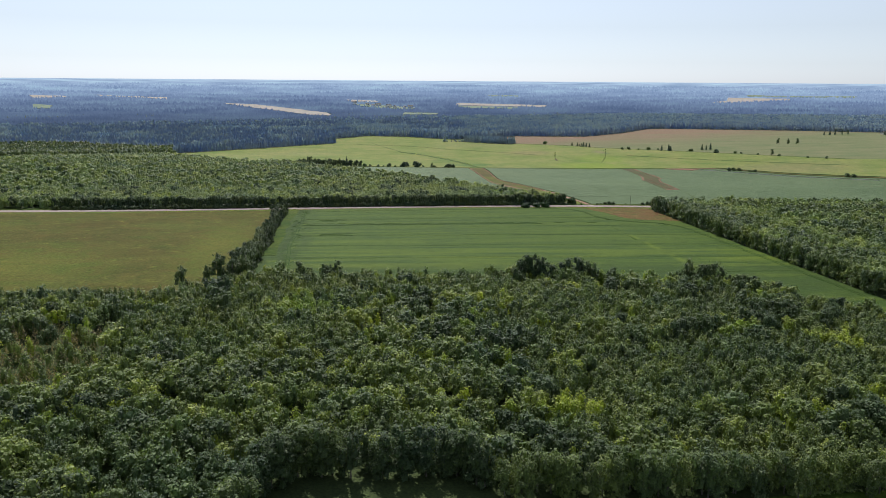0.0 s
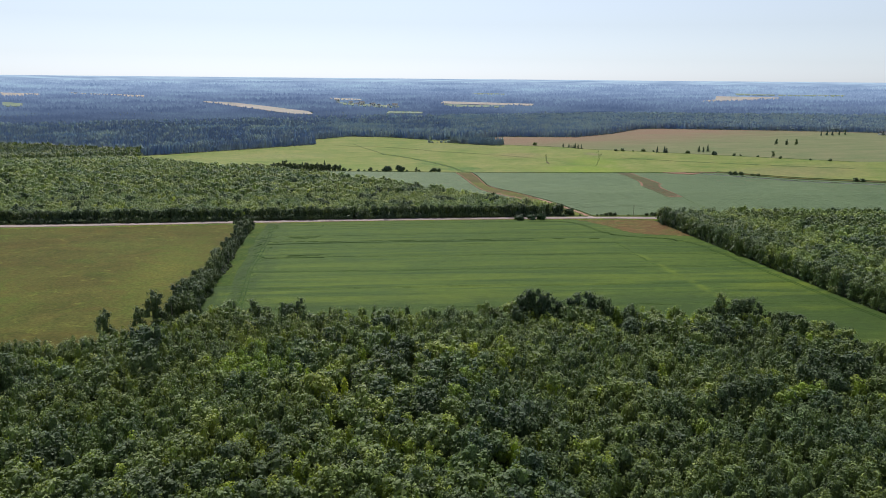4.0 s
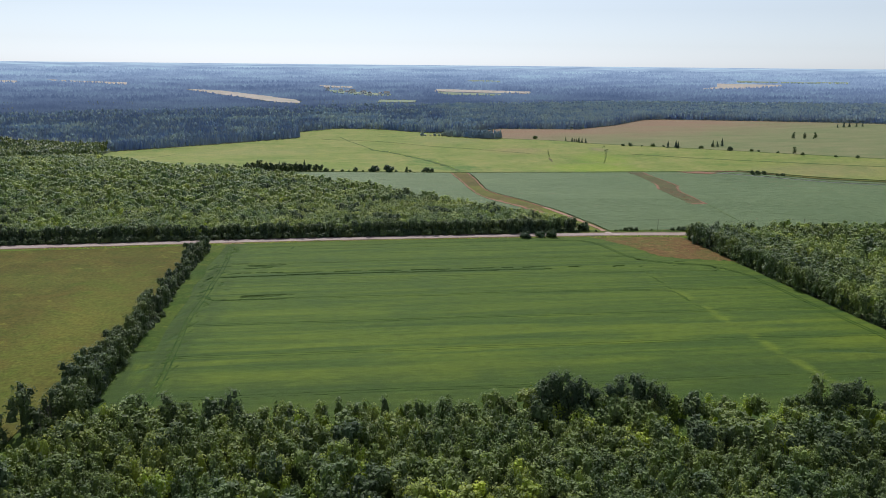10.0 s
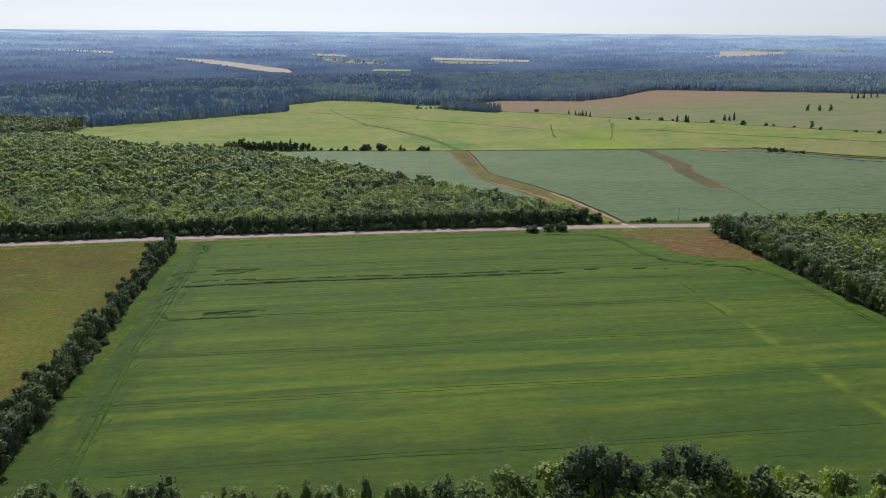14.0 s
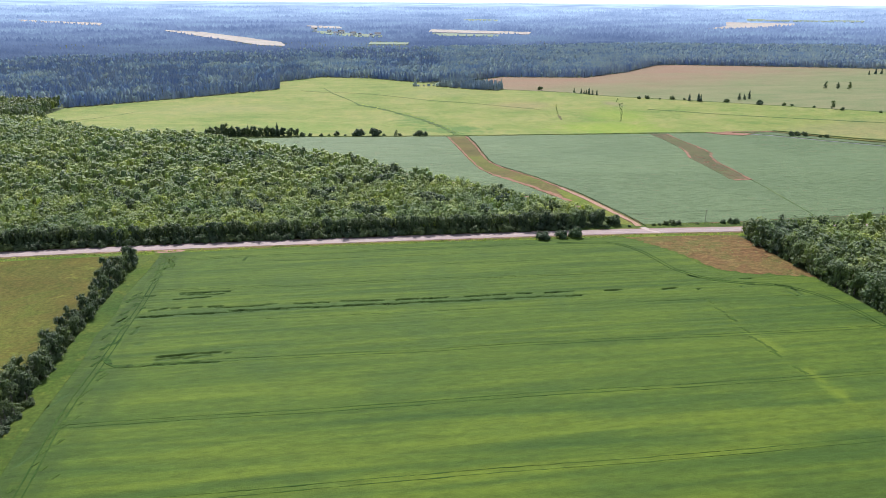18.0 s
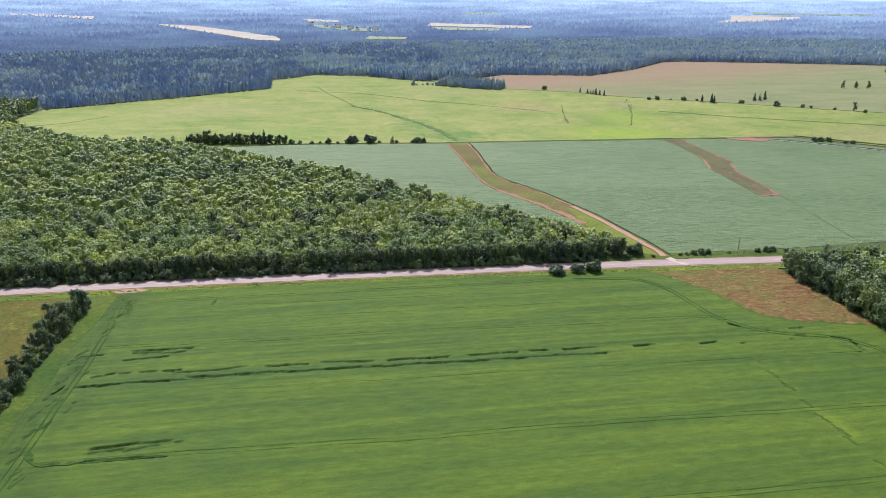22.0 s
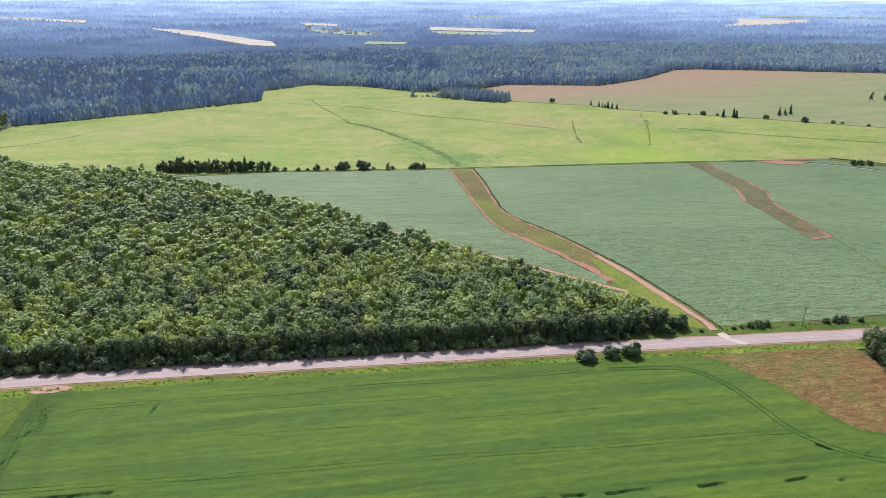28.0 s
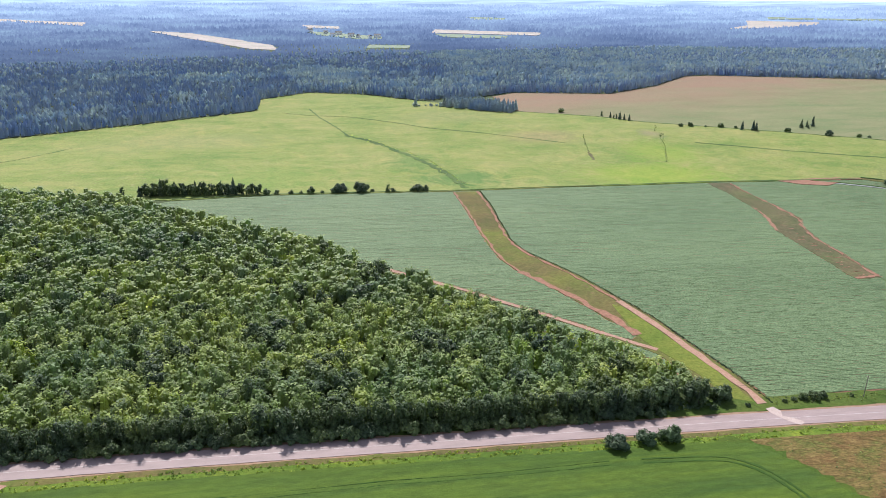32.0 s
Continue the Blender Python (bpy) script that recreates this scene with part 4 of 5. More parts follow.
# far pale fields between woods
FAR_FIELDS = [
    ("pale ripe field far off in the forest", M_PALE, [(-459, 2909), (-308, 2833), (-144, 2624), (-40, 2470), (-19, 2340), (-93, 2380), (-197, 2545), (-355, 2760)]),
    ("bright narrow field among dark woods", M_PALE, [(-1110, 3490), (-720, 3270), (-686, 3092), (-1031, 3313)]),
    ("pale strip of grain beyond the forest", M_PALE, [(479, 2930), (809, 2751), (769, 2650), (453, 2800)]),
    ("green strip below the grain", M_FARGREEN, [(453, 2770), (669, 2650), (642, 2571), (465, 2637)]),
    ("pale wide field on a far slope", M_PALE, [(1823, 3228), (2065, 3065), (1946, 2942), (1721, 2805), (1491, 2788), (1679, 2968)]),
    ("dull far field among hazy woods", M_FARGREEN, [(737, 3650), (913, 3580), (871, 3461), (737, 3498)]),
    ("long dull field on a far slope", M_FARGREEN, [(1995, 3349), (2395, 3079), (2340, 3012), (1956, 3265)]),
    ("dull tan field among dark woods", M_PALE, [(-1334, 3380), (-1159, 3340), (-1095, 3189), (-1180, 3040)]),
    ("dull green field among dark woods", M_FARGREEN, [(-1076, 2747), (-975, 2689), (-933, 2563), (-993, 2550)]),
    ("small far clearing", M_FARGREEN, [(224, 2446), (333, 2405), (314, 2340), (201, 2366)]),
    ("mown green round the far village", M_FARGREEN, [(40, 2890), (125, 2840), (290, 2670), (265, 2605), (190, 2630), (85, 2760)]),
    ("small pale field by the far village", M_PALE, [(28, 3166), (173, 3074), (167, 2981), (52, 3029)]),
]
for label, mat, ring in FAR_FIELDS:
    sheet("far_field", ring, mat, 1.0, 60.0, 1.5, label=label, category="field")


def in_ring(ring, x, y):
    r = np.zeros(x.shape, bool)
    for (x0, y0), (x1, y1) in zip(ring, ring[1:] + ring[:1]):
        if y0 != y1:
            r ^= ((y0 <= y) != (y1 <= y)) & (x < x0 + (x1 - x0) * (y - y0) / (y1 - y0))
    return r


def clear_of_fields(x, y):
    """True where neither a far field lies nor the land just before it."""
    ok = np.ones(x.shape, bool)
    for _, _, ring in FAR_FIELDS:
        for back in (0, 40, 80):
            ok &= ~in_ring([(p[0] - back * p[0] / math.hypot(*p), p[1] - back * p[1] / math.hypot(*p)) for p in ring], x, y)
    return ok


def build_distance():
    """The far forest to the horizon: rolling land set with pointed crowns, open where fields lie."""
    r = np.concatenate([np.arange(2480, 3700, 20.0), np.linspace(3700, 5400, 36)])
    a = np.linspace(radians(38), radians(128), 300)
    R, A = np.meshgrid(r, a, indexing="ij")
    x, y = R * np.cos(A), R * np.sin(A)
    lump = np.array([[noise.noise((p * 0.0016, q * 0.002, 3.0)) for p, q in zip(u, v)] for u, v in zip(x, y)])
    z = land(x, y) + np.where(clear_of_fields(x, y), 4.0 + 4.0 * lump * np.clip((5000 - R) / 1500, 0, 1), -2.0)
    z[0] -= 12
    verts = [np.column_stack([x.ravel(), y.ravel(), z.ravel()])]
    na = len(a)
    i, j = [k.ravel() for k in np.meshgrid(np.arange(len(r) - 1), np.arange(na - 1), indexing="ij")]
    tris = [np.stack([i * na + j, (i + 1) * na + j + 1, (i + 1) * na + j], 1), np.stack([i * na + j, i * na + j + 1, (i + 1) * na + j + 1], 1)]
    base = len(verts[0])
    rng = np.random.default_rng(24)
    n = 32000
    rad, ang = np.sqrt(rng.uniform(2480.0 ** 2, 4300.0 ** 2, n)), rng.uniform(radians(46), radians(118), n)
    x, y = rad * np.cos(ang), rad * np.sin(ang)
    ok = clear_of_fields(x, y)
    x, y = x[ok], y[ok]
    n = len(x)
    tall, wide = rng.uniform(6, 14, n), rng.uniform(4.0, 8.5, n)
    foot = land(x, y) + 2.0
    spin = rng.uniform(0, 6.3, n)
    rim = [np.column_stack([x + wide * np.cos(spin + k * 2.1), y + wide * np.sin(spin + k * 2.1), foot]) for k in range(3)]
    verts.append(np.stack(rim + [np.column_stack([x, y, foot + tall])], 1).reshape(-1, 3))
    k = base + 4 * np.arange(n)
    tris += [np.stack([k, k + 1, k + 3], 1), np.stack([k + 1, k + 2, k + 3], 1), np.stack([k + 2, k, k + 3], 1)]
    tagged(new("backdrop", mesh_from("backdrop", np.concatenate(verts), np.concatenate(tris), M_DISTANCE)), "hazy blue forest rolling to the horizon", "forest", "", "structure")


build_distance()

# ---- trees ----
def ball(rng, n=3):
    """Unit points spread over a sphere."""
    v = rng.normal(size=(n, 3))
    return v / np.linalg.norm(v, axis=1)[:, None]


OCT = (np.array([(1, 0, 0), (0, 1, 0), (-1, 0, 0), (0, -1, 0), (0, 0, 1), (0, 0, -1)], float), np.array([(0, 1, 4), (1, 2, 4), (2, 3, 4), (3, 0, 4), (1, 0, 5), (2, 1, 5), (3, 2, 5), (0, 3, 5)]))


def leaves_at(rng, places, outward, size, lift=0.42, loose=0.5):
    """Small leaf sprays, one triangle each, lying along the crown's skin and tilted up towards the light."""
    n = len(places)
    out = outward + loose * rng.normal(size=(n, 3))
    out[:, 2] += lift
    out /= np.linalg.norm(out, axis=1)[:, None]
    side = np.cross(out, ball(rng, n))
    side /= np.linalg.norm(side, axis=1)[:, None] + 1e-9
    up = np.cross(out, side)
    s = size * rng.uniform(0.55, 1.5, (n, 1))
    w = s * rng.uniform(0.5, 0.9, (n, 1))
    v = np.stack([places - up * s, places + side * w + up * s * 0.5, places - side * w + up * s * rng.uniform(0.2, 0.9, (n, 1))], 1).reshape(-1, 3)
    return v, np.arange(3 * n).reshape(-1, 3)


def skin(rng, centre, radii, sides, rings, rough=0.16):
    """A closed lumpy dome of twigs and inner leaves, widest below its middle."""
    u = np.linspace(-0.72, 0.9, rings)
    a = np.arange(sides) * 2 * np.pi / sides + rng.uniform(0, 6)
    v = []
    for k, f in enumerate(u):
        r = math.sqrt(max(0.05, 1 - f * f)) * (1 + rough * rng.normal(size=sides))
        v.append(np.column_stack([r * np.cos(a + 0.4 * k), r * np.sin(a + 0.4 * k), np.full(sides, f) + 0.5 * rough * rng.normal(size=sides)]))
    v = np.vstack(v + [[[0, 0, 1.05]]])
    t = []
    i = np.arange(sides)
    j = (i + 1) % sides
    for k in range(rings - 1):
        t += [np.stack([k * sides + i, k * sides + j, k * sides + sides + j], 1), np.stack([k * sides + i, k * sides + sides + j, k * sides + sides + i], 1)]
    t.append(np.stack([(rings - 1) * sides + i, (rings - 1) * sides + j, np.full(sides, rings * sides)], 1))
    return np.asarray(centre) + v * radii, np.concatenate(t)


def crown_hardwood(seed, height, width, lumps, leaves, size, low=0.25, core=1.0, sides=5, rings=2, drop=-0.3):
    """Broadleaf crown: several leafy boughs of uneven size, each a dome with its own lit top and shaded foot. Base at z 0."""
    rng = np.random.default_rng(seed)
    verts, tris, base = [], [], 0
    mid, half = height * (low + 1) / 2, height * (1 - low) / 2
    share = rng.uniform(0.6, 1.4, lumps)
    share[0] = 1.6
    for i, part_of in enumerate(share / share.sum()):
        if i == 0:
            c, r = np.array([0, 0, mid - 0.12 * half]), np.array([width * 0.36, width * 0.36, half * 0.95])
        else:
            a = i * 2.4 + rng.uniform(0, 1)
            f = rng.uniform(drop, 0.55)
            reach = width * 0.32 * (1 - 0.5 * max(f, 0)) * (1 - 0.25 * max(-f - 0.4, 0))
            c = np.array([math.cos(a) * reach, math.sin(a) * reach, mid + f * half])
            r = width * rng.uniform(0.19, 0.29) * np.array([1, 1, rng.uniform(0.75, 1.15)])
        sv, st = skin(rng, c, r * 0.74 * core, sides, rings)
        verts.append(sv), tris.append(st + base)
        base += len(sv)
        n = int(leaves * part_of)
        o = ball(rng, n)
        flip = rng.uniform(size=n) < 0.75
        o[:, 2] = np.where((o[:, 2] < -0.1) & flip, -o[:, 2], o[:, 2])
        pl = c + o * r * rng.uniform(0.72, 1.16, (n, 1))
        lv, lt = leaves_at(rng, pl, o, size)
        verts.append(lv), tris.append(lt + base)
        base += len(lv)
    return np.concatenate(verts), np.concatenate(tris)


def crown_young(seed, height, width, leaves, size, heart=True, blunt=0.6):
    """Sapling crown: one upright uneven dome of leaf sprays, more or less pointed. Base at z 0."""
    rng = np.random.default_rng(seed)
    u = rng.uniform(0.1, 1.0, leaves) ** 0.7
    a = rng.uniform(0, 2 * np.pi, leaves)
    lobes, turn = rng.integers(2, 5), rng.uniform(0, 6)
    swell = lambda f: np.clip(1.25 * (1 - f), 0, 0.85) ** blunt
    bulge = 1 + 0.2 * np.sin(a * lobes + u * 5 + turn)
    r = width / 2 * swell(u) * rng.uniform(0.62, 1.15, leaves) * bulge
    pl = np.column_stack([r * np.cos(a), r * np.sin(a), height * u])
    o = np.column_stack([np.cos(a), np.sin(a), 0.15 + 0.9 * u * u])
    lv, lt = leaves_at(rng, pl, o, size)
    if not heart:
        return lv, lt
    hv, ht = skin(rng, (0, 0, 0), (1, 1, 1), 5, 3, 0.1)
    f = np.clip((hv[:, 2] + 0.8) / 1.85, 0, 1)
    way = np.arctan2(hv[:, 1], hv[:, 0])
    flat = np.maximum(np.hypot(hv[:, 0], hv[:, 1]), 1e-6)
    rr = width / 2 * 0.66 * swell(f) * (1 + 0.2 * np.sin(way * lobes + f * 5 + turn)) * np.where(flat > 0.01, 1, 0)
    hv = np.column_stack([rr * np.cos(way), rr * np.sin(way), height * (0.06 + 0.8 * f)])
    return np.vstack([hv, lv]), np.vstack([ht, lt + len(hv)])


def crown_spruce(seed, height, width, tiers, sides):
    """Conifer: drooping tiers with jagged rims round a spire. Base at z 0."""
    rng = np.random.default_rng(seed)
    verts, tris, base = [], [], 0
    for k in range(tiers):
        f = k / tiers
        z0, z1 = height * (0.06 + 0.82 * f), height * min(1.0, 0.06 + 0.82 * f + 1.6 / tiers)
        r = width / 2 * (1 - f) ** 0.8
        a = np.arange(sides) * 2 * np.pi / sides + rng.uniform(0, 6)
        rr = r * rng.uniform(0.6, 1.15, sides)
        rim = np.column_stack([rr * np.cos(a), rr * np.sin(a), z0 + height * 0.03 * rng.normal(size=sides)])
        verts.append(np.vstack([rim, [[0.1 * rng.normal(), 0.1 * rng.normal(), z1]]]))
        i = np.arange(sides)
        tris.append(base + np.stack([i, (i + 1) % sides, np.full(sides, sides)], 1))
        base += sides + 1
    return np.concatenate(verts), np.concatenate(tris)


def crown_far(seed, height, width):
    """Broadleaf crown for the distance: a lumpy dome."""
    rng = np.random.default_rng(seed)
    bv, bt = OCT
    v = bv * [width / 2, width / 2, height * 0.42] * (1 + 0.22 * rng.normal(size=(len(bv), 1))) + [0, 0, height * 0.58]
    return v, bt[bv[bt].mean(1)[:, 2] > -0.45]


def plant(name, shapes, spots, mat, label, category, grow=(0.8, 1.25), seed=1, sink=0.0, spread=1.0):
    """Joins many trees that nobody could count into one object. Spots: x, y and an optional size."""
    rng = np.random.default_rng(seed)
    spots = np.asarray(spots, float)
    pick = rng.integers(0, len(shapes), len(spots))
    verts, tris, tint, base = [], [], [], 0
    for k, (v, t) in enumerate(shapes):
        s = spots[pick == k]
        n = len(s)
        if not n:
            continue
        a = rng.uniform(0, 2 * np.pi, n)
        g = rng.uniform(*grow, n) * (s[:, 2] if s.shape[1] > 2 else 1)
        w = g * spread * rng.uniform(0.85, 1.2, n)
        c, d = (np.cos(a) * w)[:, None], (np.sin(a) * w)[:, None]
        x = v[None, :, 0] * c - v[None, :, 1] * d + s[:, None, 0]
        y = v[None, :, 0] * d + v[None, :, 1] * c + s[:, None, 1]
        z = v[None, :, 2] * g[:, None] + (land(s[:, 0], s[:, 1]) - sink)[:, None]
        verts.append(np.stack([x, y, z], 2).reshape(-1, 3))
        tris.append((t[None] + (np.arange(n) * len(v))[:, None, None]).reshape(-1, 3) + base)
        tint.append(np.repeat(rng.uniform(0, 1, n), len(v)))
        base += n * len(v)
    ob = new(name, mesh_from(name, np.concatenate(verts), np.concatenate(tris), mat, False, np.concatenate(tint)))
    return tagged(ob, label, category, "", "stuff")


def scatter(ring, gap, seed, jitter=0.42):
    """Jittered spots inside an outline, about gap metres apart."""
    rng = np.random.default_rng(seed)
    xs, ys = [p[0] for p in ring], [p[1] for p in ring]
    gx, gy = np.meshgrid(np.arange(min(xs), max(xs), gap), np.arange(min(ys), max(ys), gap * 0.87))
    gx = gx + (np.arange(gx.shape[0]) % 2)[:, None] * gap / 2
    x, y = gx.ravel() + rng.normal(size=gx.size) * gap * jitter, gy.ravel() + rng.normal(size=gx.size) * gap * jitter
    k = inside(ring, x, y)
    return np.column_stack([x[k], y[k]])


# shapes that the woods share
YOUNG = [crown_young(10 + i, 7.2, 3.9, 104, 0.29, True, 0.34 + 0.07 * (i % 4)) for i in range(9)] + [crown_hardwood(20 + i, 7.2, 4.8, 3, 112, 0.31, 0.05) for i in range(7)]
GROWN = [crown_hardwood(30 + i, 10.0, 7.8, 9, 320, 0.38, 0.12) for i in range(6)]
MID = [crown_hardwood(50 + i, 9.4, 6.0, 3, 76, 0.42, 0.06) for i in range(8)] + [crown_young(60 + i, 9.2, 4.8, 76, 0.4, True, 0.32 + 0.07 * (i % 3)) for i in range(5)]
BACK = [crown_hardwood(65 + i, 10.5, 6.4, 3, 58, 0.44, 0.08, 1.1) for i in range(6)]
FAR_DOME = [crown_far(75 + i, 10.5, 7.6) for i in range(6)]
SPRUCE = [crown_spruce(90 + i, 12.0, 4.6, 2, 5) for i in range(6)]
SPRUCE_FAR = [crown_spruce(110 + i, 12.0, 5.6, 2, 5) for i in range(4)]
BUSH = [crown_hardwood(130 + i, 3.1, 4.4, 9, 400, 0.22, 0.0, 1.15, 6, 3, -0.6) for i in range(3)]
DRY = [crown_young(140 + i, 6.0, 2.4, 46, 0.22, False, 0.6) for i in range(4)]

NEAR_WOOD = [(-110, 120), (-23, 100), (-22, 158), (-14, 165), (30, 159), (35, 145), (110, 139), (262, 130), (255, 205), (240, 255), (215, 288), (190, 316), (120, 331), (60, 336), (0, 339), (-46, 341), (-54, 322), (-80, 311), (-150, 307), (-280, 300)]
LEFT_WOOD = [(-900, 574), (-400, 597), (-250, 606), (-150, 611), (-60, 611), (10, 608.5), (90, 604), (175, 601), (201, 602), (198, 616), (189, 631), (172, 648), (141, 690), (99, 736), (62, 785), (22, 816), (-35, 868), (-78, 890), (-140, 905), (-210, 985), (-250, 1040), (-420, 900), (-700, 800)]
LEFT_FAR = [(-250, 1040), (-212, 985), (-264, 1120), (-264, 1211), (-500, 1320), (-900, 1300), (-900, 760), (-700, 800), (-420, 900)]
RIGHT_WOOD = [(265, 577), (265, 500), (262, 300), (262, 200), (420, 180), (800, 400), (700, 570), (420, 574)]


def in_sight(spots):
    """The flown-over wedge of land; woods end where it does."""
    x, y = spots[:, 0], spots[:, 1]
    return spots[(x > -0.47 * y - 28) & (x < 0.85 * y + 28)]


def split(spots, share, seed):
    k = np.random.default_rng(seed).uniform(size=len(spots)) < share
    return spots[k], spots[~k]


def grove(spots, scale, cut, seed):
    """Splits spots into groves by slow noise, so that kinds stand together."""
    f = np.array([noise.noise((x * scale, y * scale, seed)) + 0.45 * noise.noise((x * scale * 5, y * scale * 5, seed + 9)) for x, y in spots])
    return spots[f > cut], spots[f <= cut]


# the near wood: mostly young growth, with groves of taller and of fresher trees
near = in_sight(scatter(NEAR_WOOD, 3.05, 1))
gap = ((near[:, 0] + 100) / 24) ** 2 + ((near[:, 1] - 232) / 34) ** 2 < 1
near = np.vstack([near[~gap], split(near[gap], 0.3, 101)[0]])
tall, low = grove(near, 0.017, 0.08, 4.0)
lime, low = grove(low, 0.03, 0.5, 22.0)
old, young = split(low, 0.02, 2)
keep, under = split(tall, 0.26, 32)
shade, keep = grove(keep, 0.045, 0.25, 60.0)
plant("dark_wood", GROWN, shade, M_DARK, "groves of dark-leaved taller trees", "wood", (0.7, 1.1), 39)
far_side = (young[:, 0] > 40 + 0.25 * (young[:, 1] - 150)) & (young[:, 1] < 265)
deep, fresh = split(young[far_side], 0.7, 40)
deep_grove, young = grove(young[~far_side], 0.014, 0.22, 80.0)
young = np.vstack([young, fresh])
plant("deep_wood", YOUNG, np.vstack([deep, deep_grove]), M_DEEP, "close-set deep green saplings", "wood", (0.72, 1.1), 41)
plant("young_wood", YOUNG, young, M_YOUNG, "dense young hardwood growth, crown against crown", "wood", (0.72, 1.14), 3)
plant("lime_wood", YOUNG, np.vstack([lime, split(under, 0.25, 38)[0]]), M_LIME, "groves of fresh yellow-green saplings", "wood", (0.7, 1.2), 31)
plant("wood", GROWN, np.vstack([keep, old, scatter([(-110, 125), (-24, 105), (-22, 160), (32, 160), (50, 200), (20, 235), (-60, 225), (-120, 190)], 8.2, 42)]), M_LEAF, "taller broadleaf trees amid young growth", "wood", (0.65, 1.1), 4)
dry = in_sight(scatter([(-128, 268), (-98, 268), (-80, 248), (-76, 222), (-80, 200), (-100, 194)], 2.6, 33))
plant("dry_brush", DRY, dry, M_DRY, "thin grey-brown dying saplings in a gap", "brush", (0.6, 1.1), 34)
left = in_sight(scatter(LEFT_WOOD, 4.6, 5))
left = left[left[:, 1] < 700]
lime, rest = grove(left, 0.03, 0.42, 40.0)
plant("wood", MID, rest, M_WOOD, "mixed broadleaf wood beyond the country road", "wood", (0.85, 1.12), 6, 0.0, 1.25)
plant("lime_wood", MID, lime, M_LIME, "paler groves in the wood beyond the road", "wood", (0.7, 1.15), 35)
shade, _ = grove(in_sight(scatter(LEFT_WOOD, 9.0, 44)), 0.05, 0.3, 70.0)
plant("dark_wood", GROWN, shade[shade[:, 1] < 800], M_DARK, "dark broad crowns scattered in the wood", "wood", (0.85, 1.15), 45)
back = in_sight(scatter(LEFT_WOOD, 5.8, 36))
plant("wood", BACK, back[back[:, 1] >= 700], M_WOOD, "broadleaf wood rising behind the road", "wood", (0.8, 1.15), 37, 0.0, 1.45)
plant("wood", BACK, in_sight(scatter(LEFT_FAR, 7.0, 7)), M_DEEP, "broadleaf wood reaching to the meadow", "wood", (1.25, 1.7), 8)
right = in_sight(scatter(RIGHT_WOOD, 5.0, 9))
front = (right[:, 0] < 330) & (right[:, 1] > 330)
dusk, right_front = grove(right[front], 0.03, -0.05, 15.0)
plant("wood", MID, dusk, M_DEEP, "deep green crowns beside the grain field", "wood", (1.1, 1.42), 12, 0.0, 1.12)
plant("wood", MID, right_front, M_WOOD, "broadleaf wood beside the grain field", "wood", (1.1, 1.42), 10, 0.0, 1.12)
dusk, right_back = grove(right[~front], 0.03, 0.0, 15.0)
plant("wood", BACK, dusk, M_DEEP, "deep green crowns in the eastern wood", "wood", (1.05, 1.35), 13, 0.0, 1.1)
plant("wood", BACK, right_back, M_WOOD, "broadleaf wood spreading east of the grain field", "wood", (1.05, 1.35), 11, 0.0, 1.1)

def row(line, gap, seed, spread=1.0):
    """Spots along a line, unevenly spaced."""
    rng = np.random.default_rng(seed)
    out = []
    for (x0, y0), (x1, y1) in zip(line, line[1:]):
        d = math.hypot(x1 - x0, y1 - y0)
        s = rng.uniform(0, gap)
        while s < d:
            out.append((x0 + (x1 - x0) * s / d + rng.normal() * spread, y0 + (y1 - y0) * s / d + rng.normal() * spread))
            s += gap * rng.uniform(0.7, 1.3)
    return out


# ---- far forest ----
FOREST_NEAR = [(-262, 1215), (-222, 1233), (-110, 1294), (-9, 1356), (-12, 1460), (58, 1524), (140, 1486), (210, 1405), (300, 1420), (361, 1456), (497, 1414), (600, 1486), (715, 1606), (760, 1606), (1012, 1484), (1250, 1386), (1900, 1300), (1900, 1900), (900, 2200), (0, 2200), (-1300, 1800), (-1300, 1200), (-900, 1300), (-500, 1324)]
trees = in_sight(scatter(FOREST_NEAR, 6.3, 11))
edge = (trees[:, 0] > 40) & (trees[:, 0] < 330) & (trees[:, 1] < 1640)
dec, con = grove(trees[~edge], 0.006, 0.26, 12.0)
dec_edge, con_edge = split(trees[edge], 0.55, 18)
dec, con = np.vstack([dec, dec_edge]), np.vstack([con, con_edge])
east = con[:, 0] > 260 + 0.12 * (con[:, 1] - 1400)
grove_east, con_east = split(con[east], 0.36, 22)
mixed, con_west = split(con[~east], 0.1, 12)
mixed, con = np.vstack([mixed, grove_east]), np.vstack([con_west, con_east])
rear = np.random.default_rng(23).uniform(0, 1, len(con)) < ease(1750, 2250, np.hypot(con[:, 0], con[:, 1]))
rear_con, con = con[rear], con[~rear]
plant("spruce_forest", SPRUCE, con, M_HAZY_NEEDLE, "dark spruce forest behind the meadow", "forest", (0.55, 1.0), 13)
plant("forest", FAR_DOME, np.vstack([dec, mixed]), M_HAZY_MIXED, "broadleaf groves amid spruce forest", "forest", (0.6, 1.05), 14)
FOREST_FAR = [(-1300, 1800), (0, 2200), (900, 2200), (1900, 1900), (2100, 1500), (2000, 1700), (1600, 2000), (900, 2380), (0, 2530), (-700, 2430), (-1500, 2050)]
trees = in_sight(scatter(FOREST_FAR, 9.0, 15))
trees = trees[clear_of_fields(trees[:, 0], trees[:, 1])]
dec, con = grove(trees, 0.004, 0.05, 50.0)
# M_DISTANCE makes these trees glow with the painted haze too
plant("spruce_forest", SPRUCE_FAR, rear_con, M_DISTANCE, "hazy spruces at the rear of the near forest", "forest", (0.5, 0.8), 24)
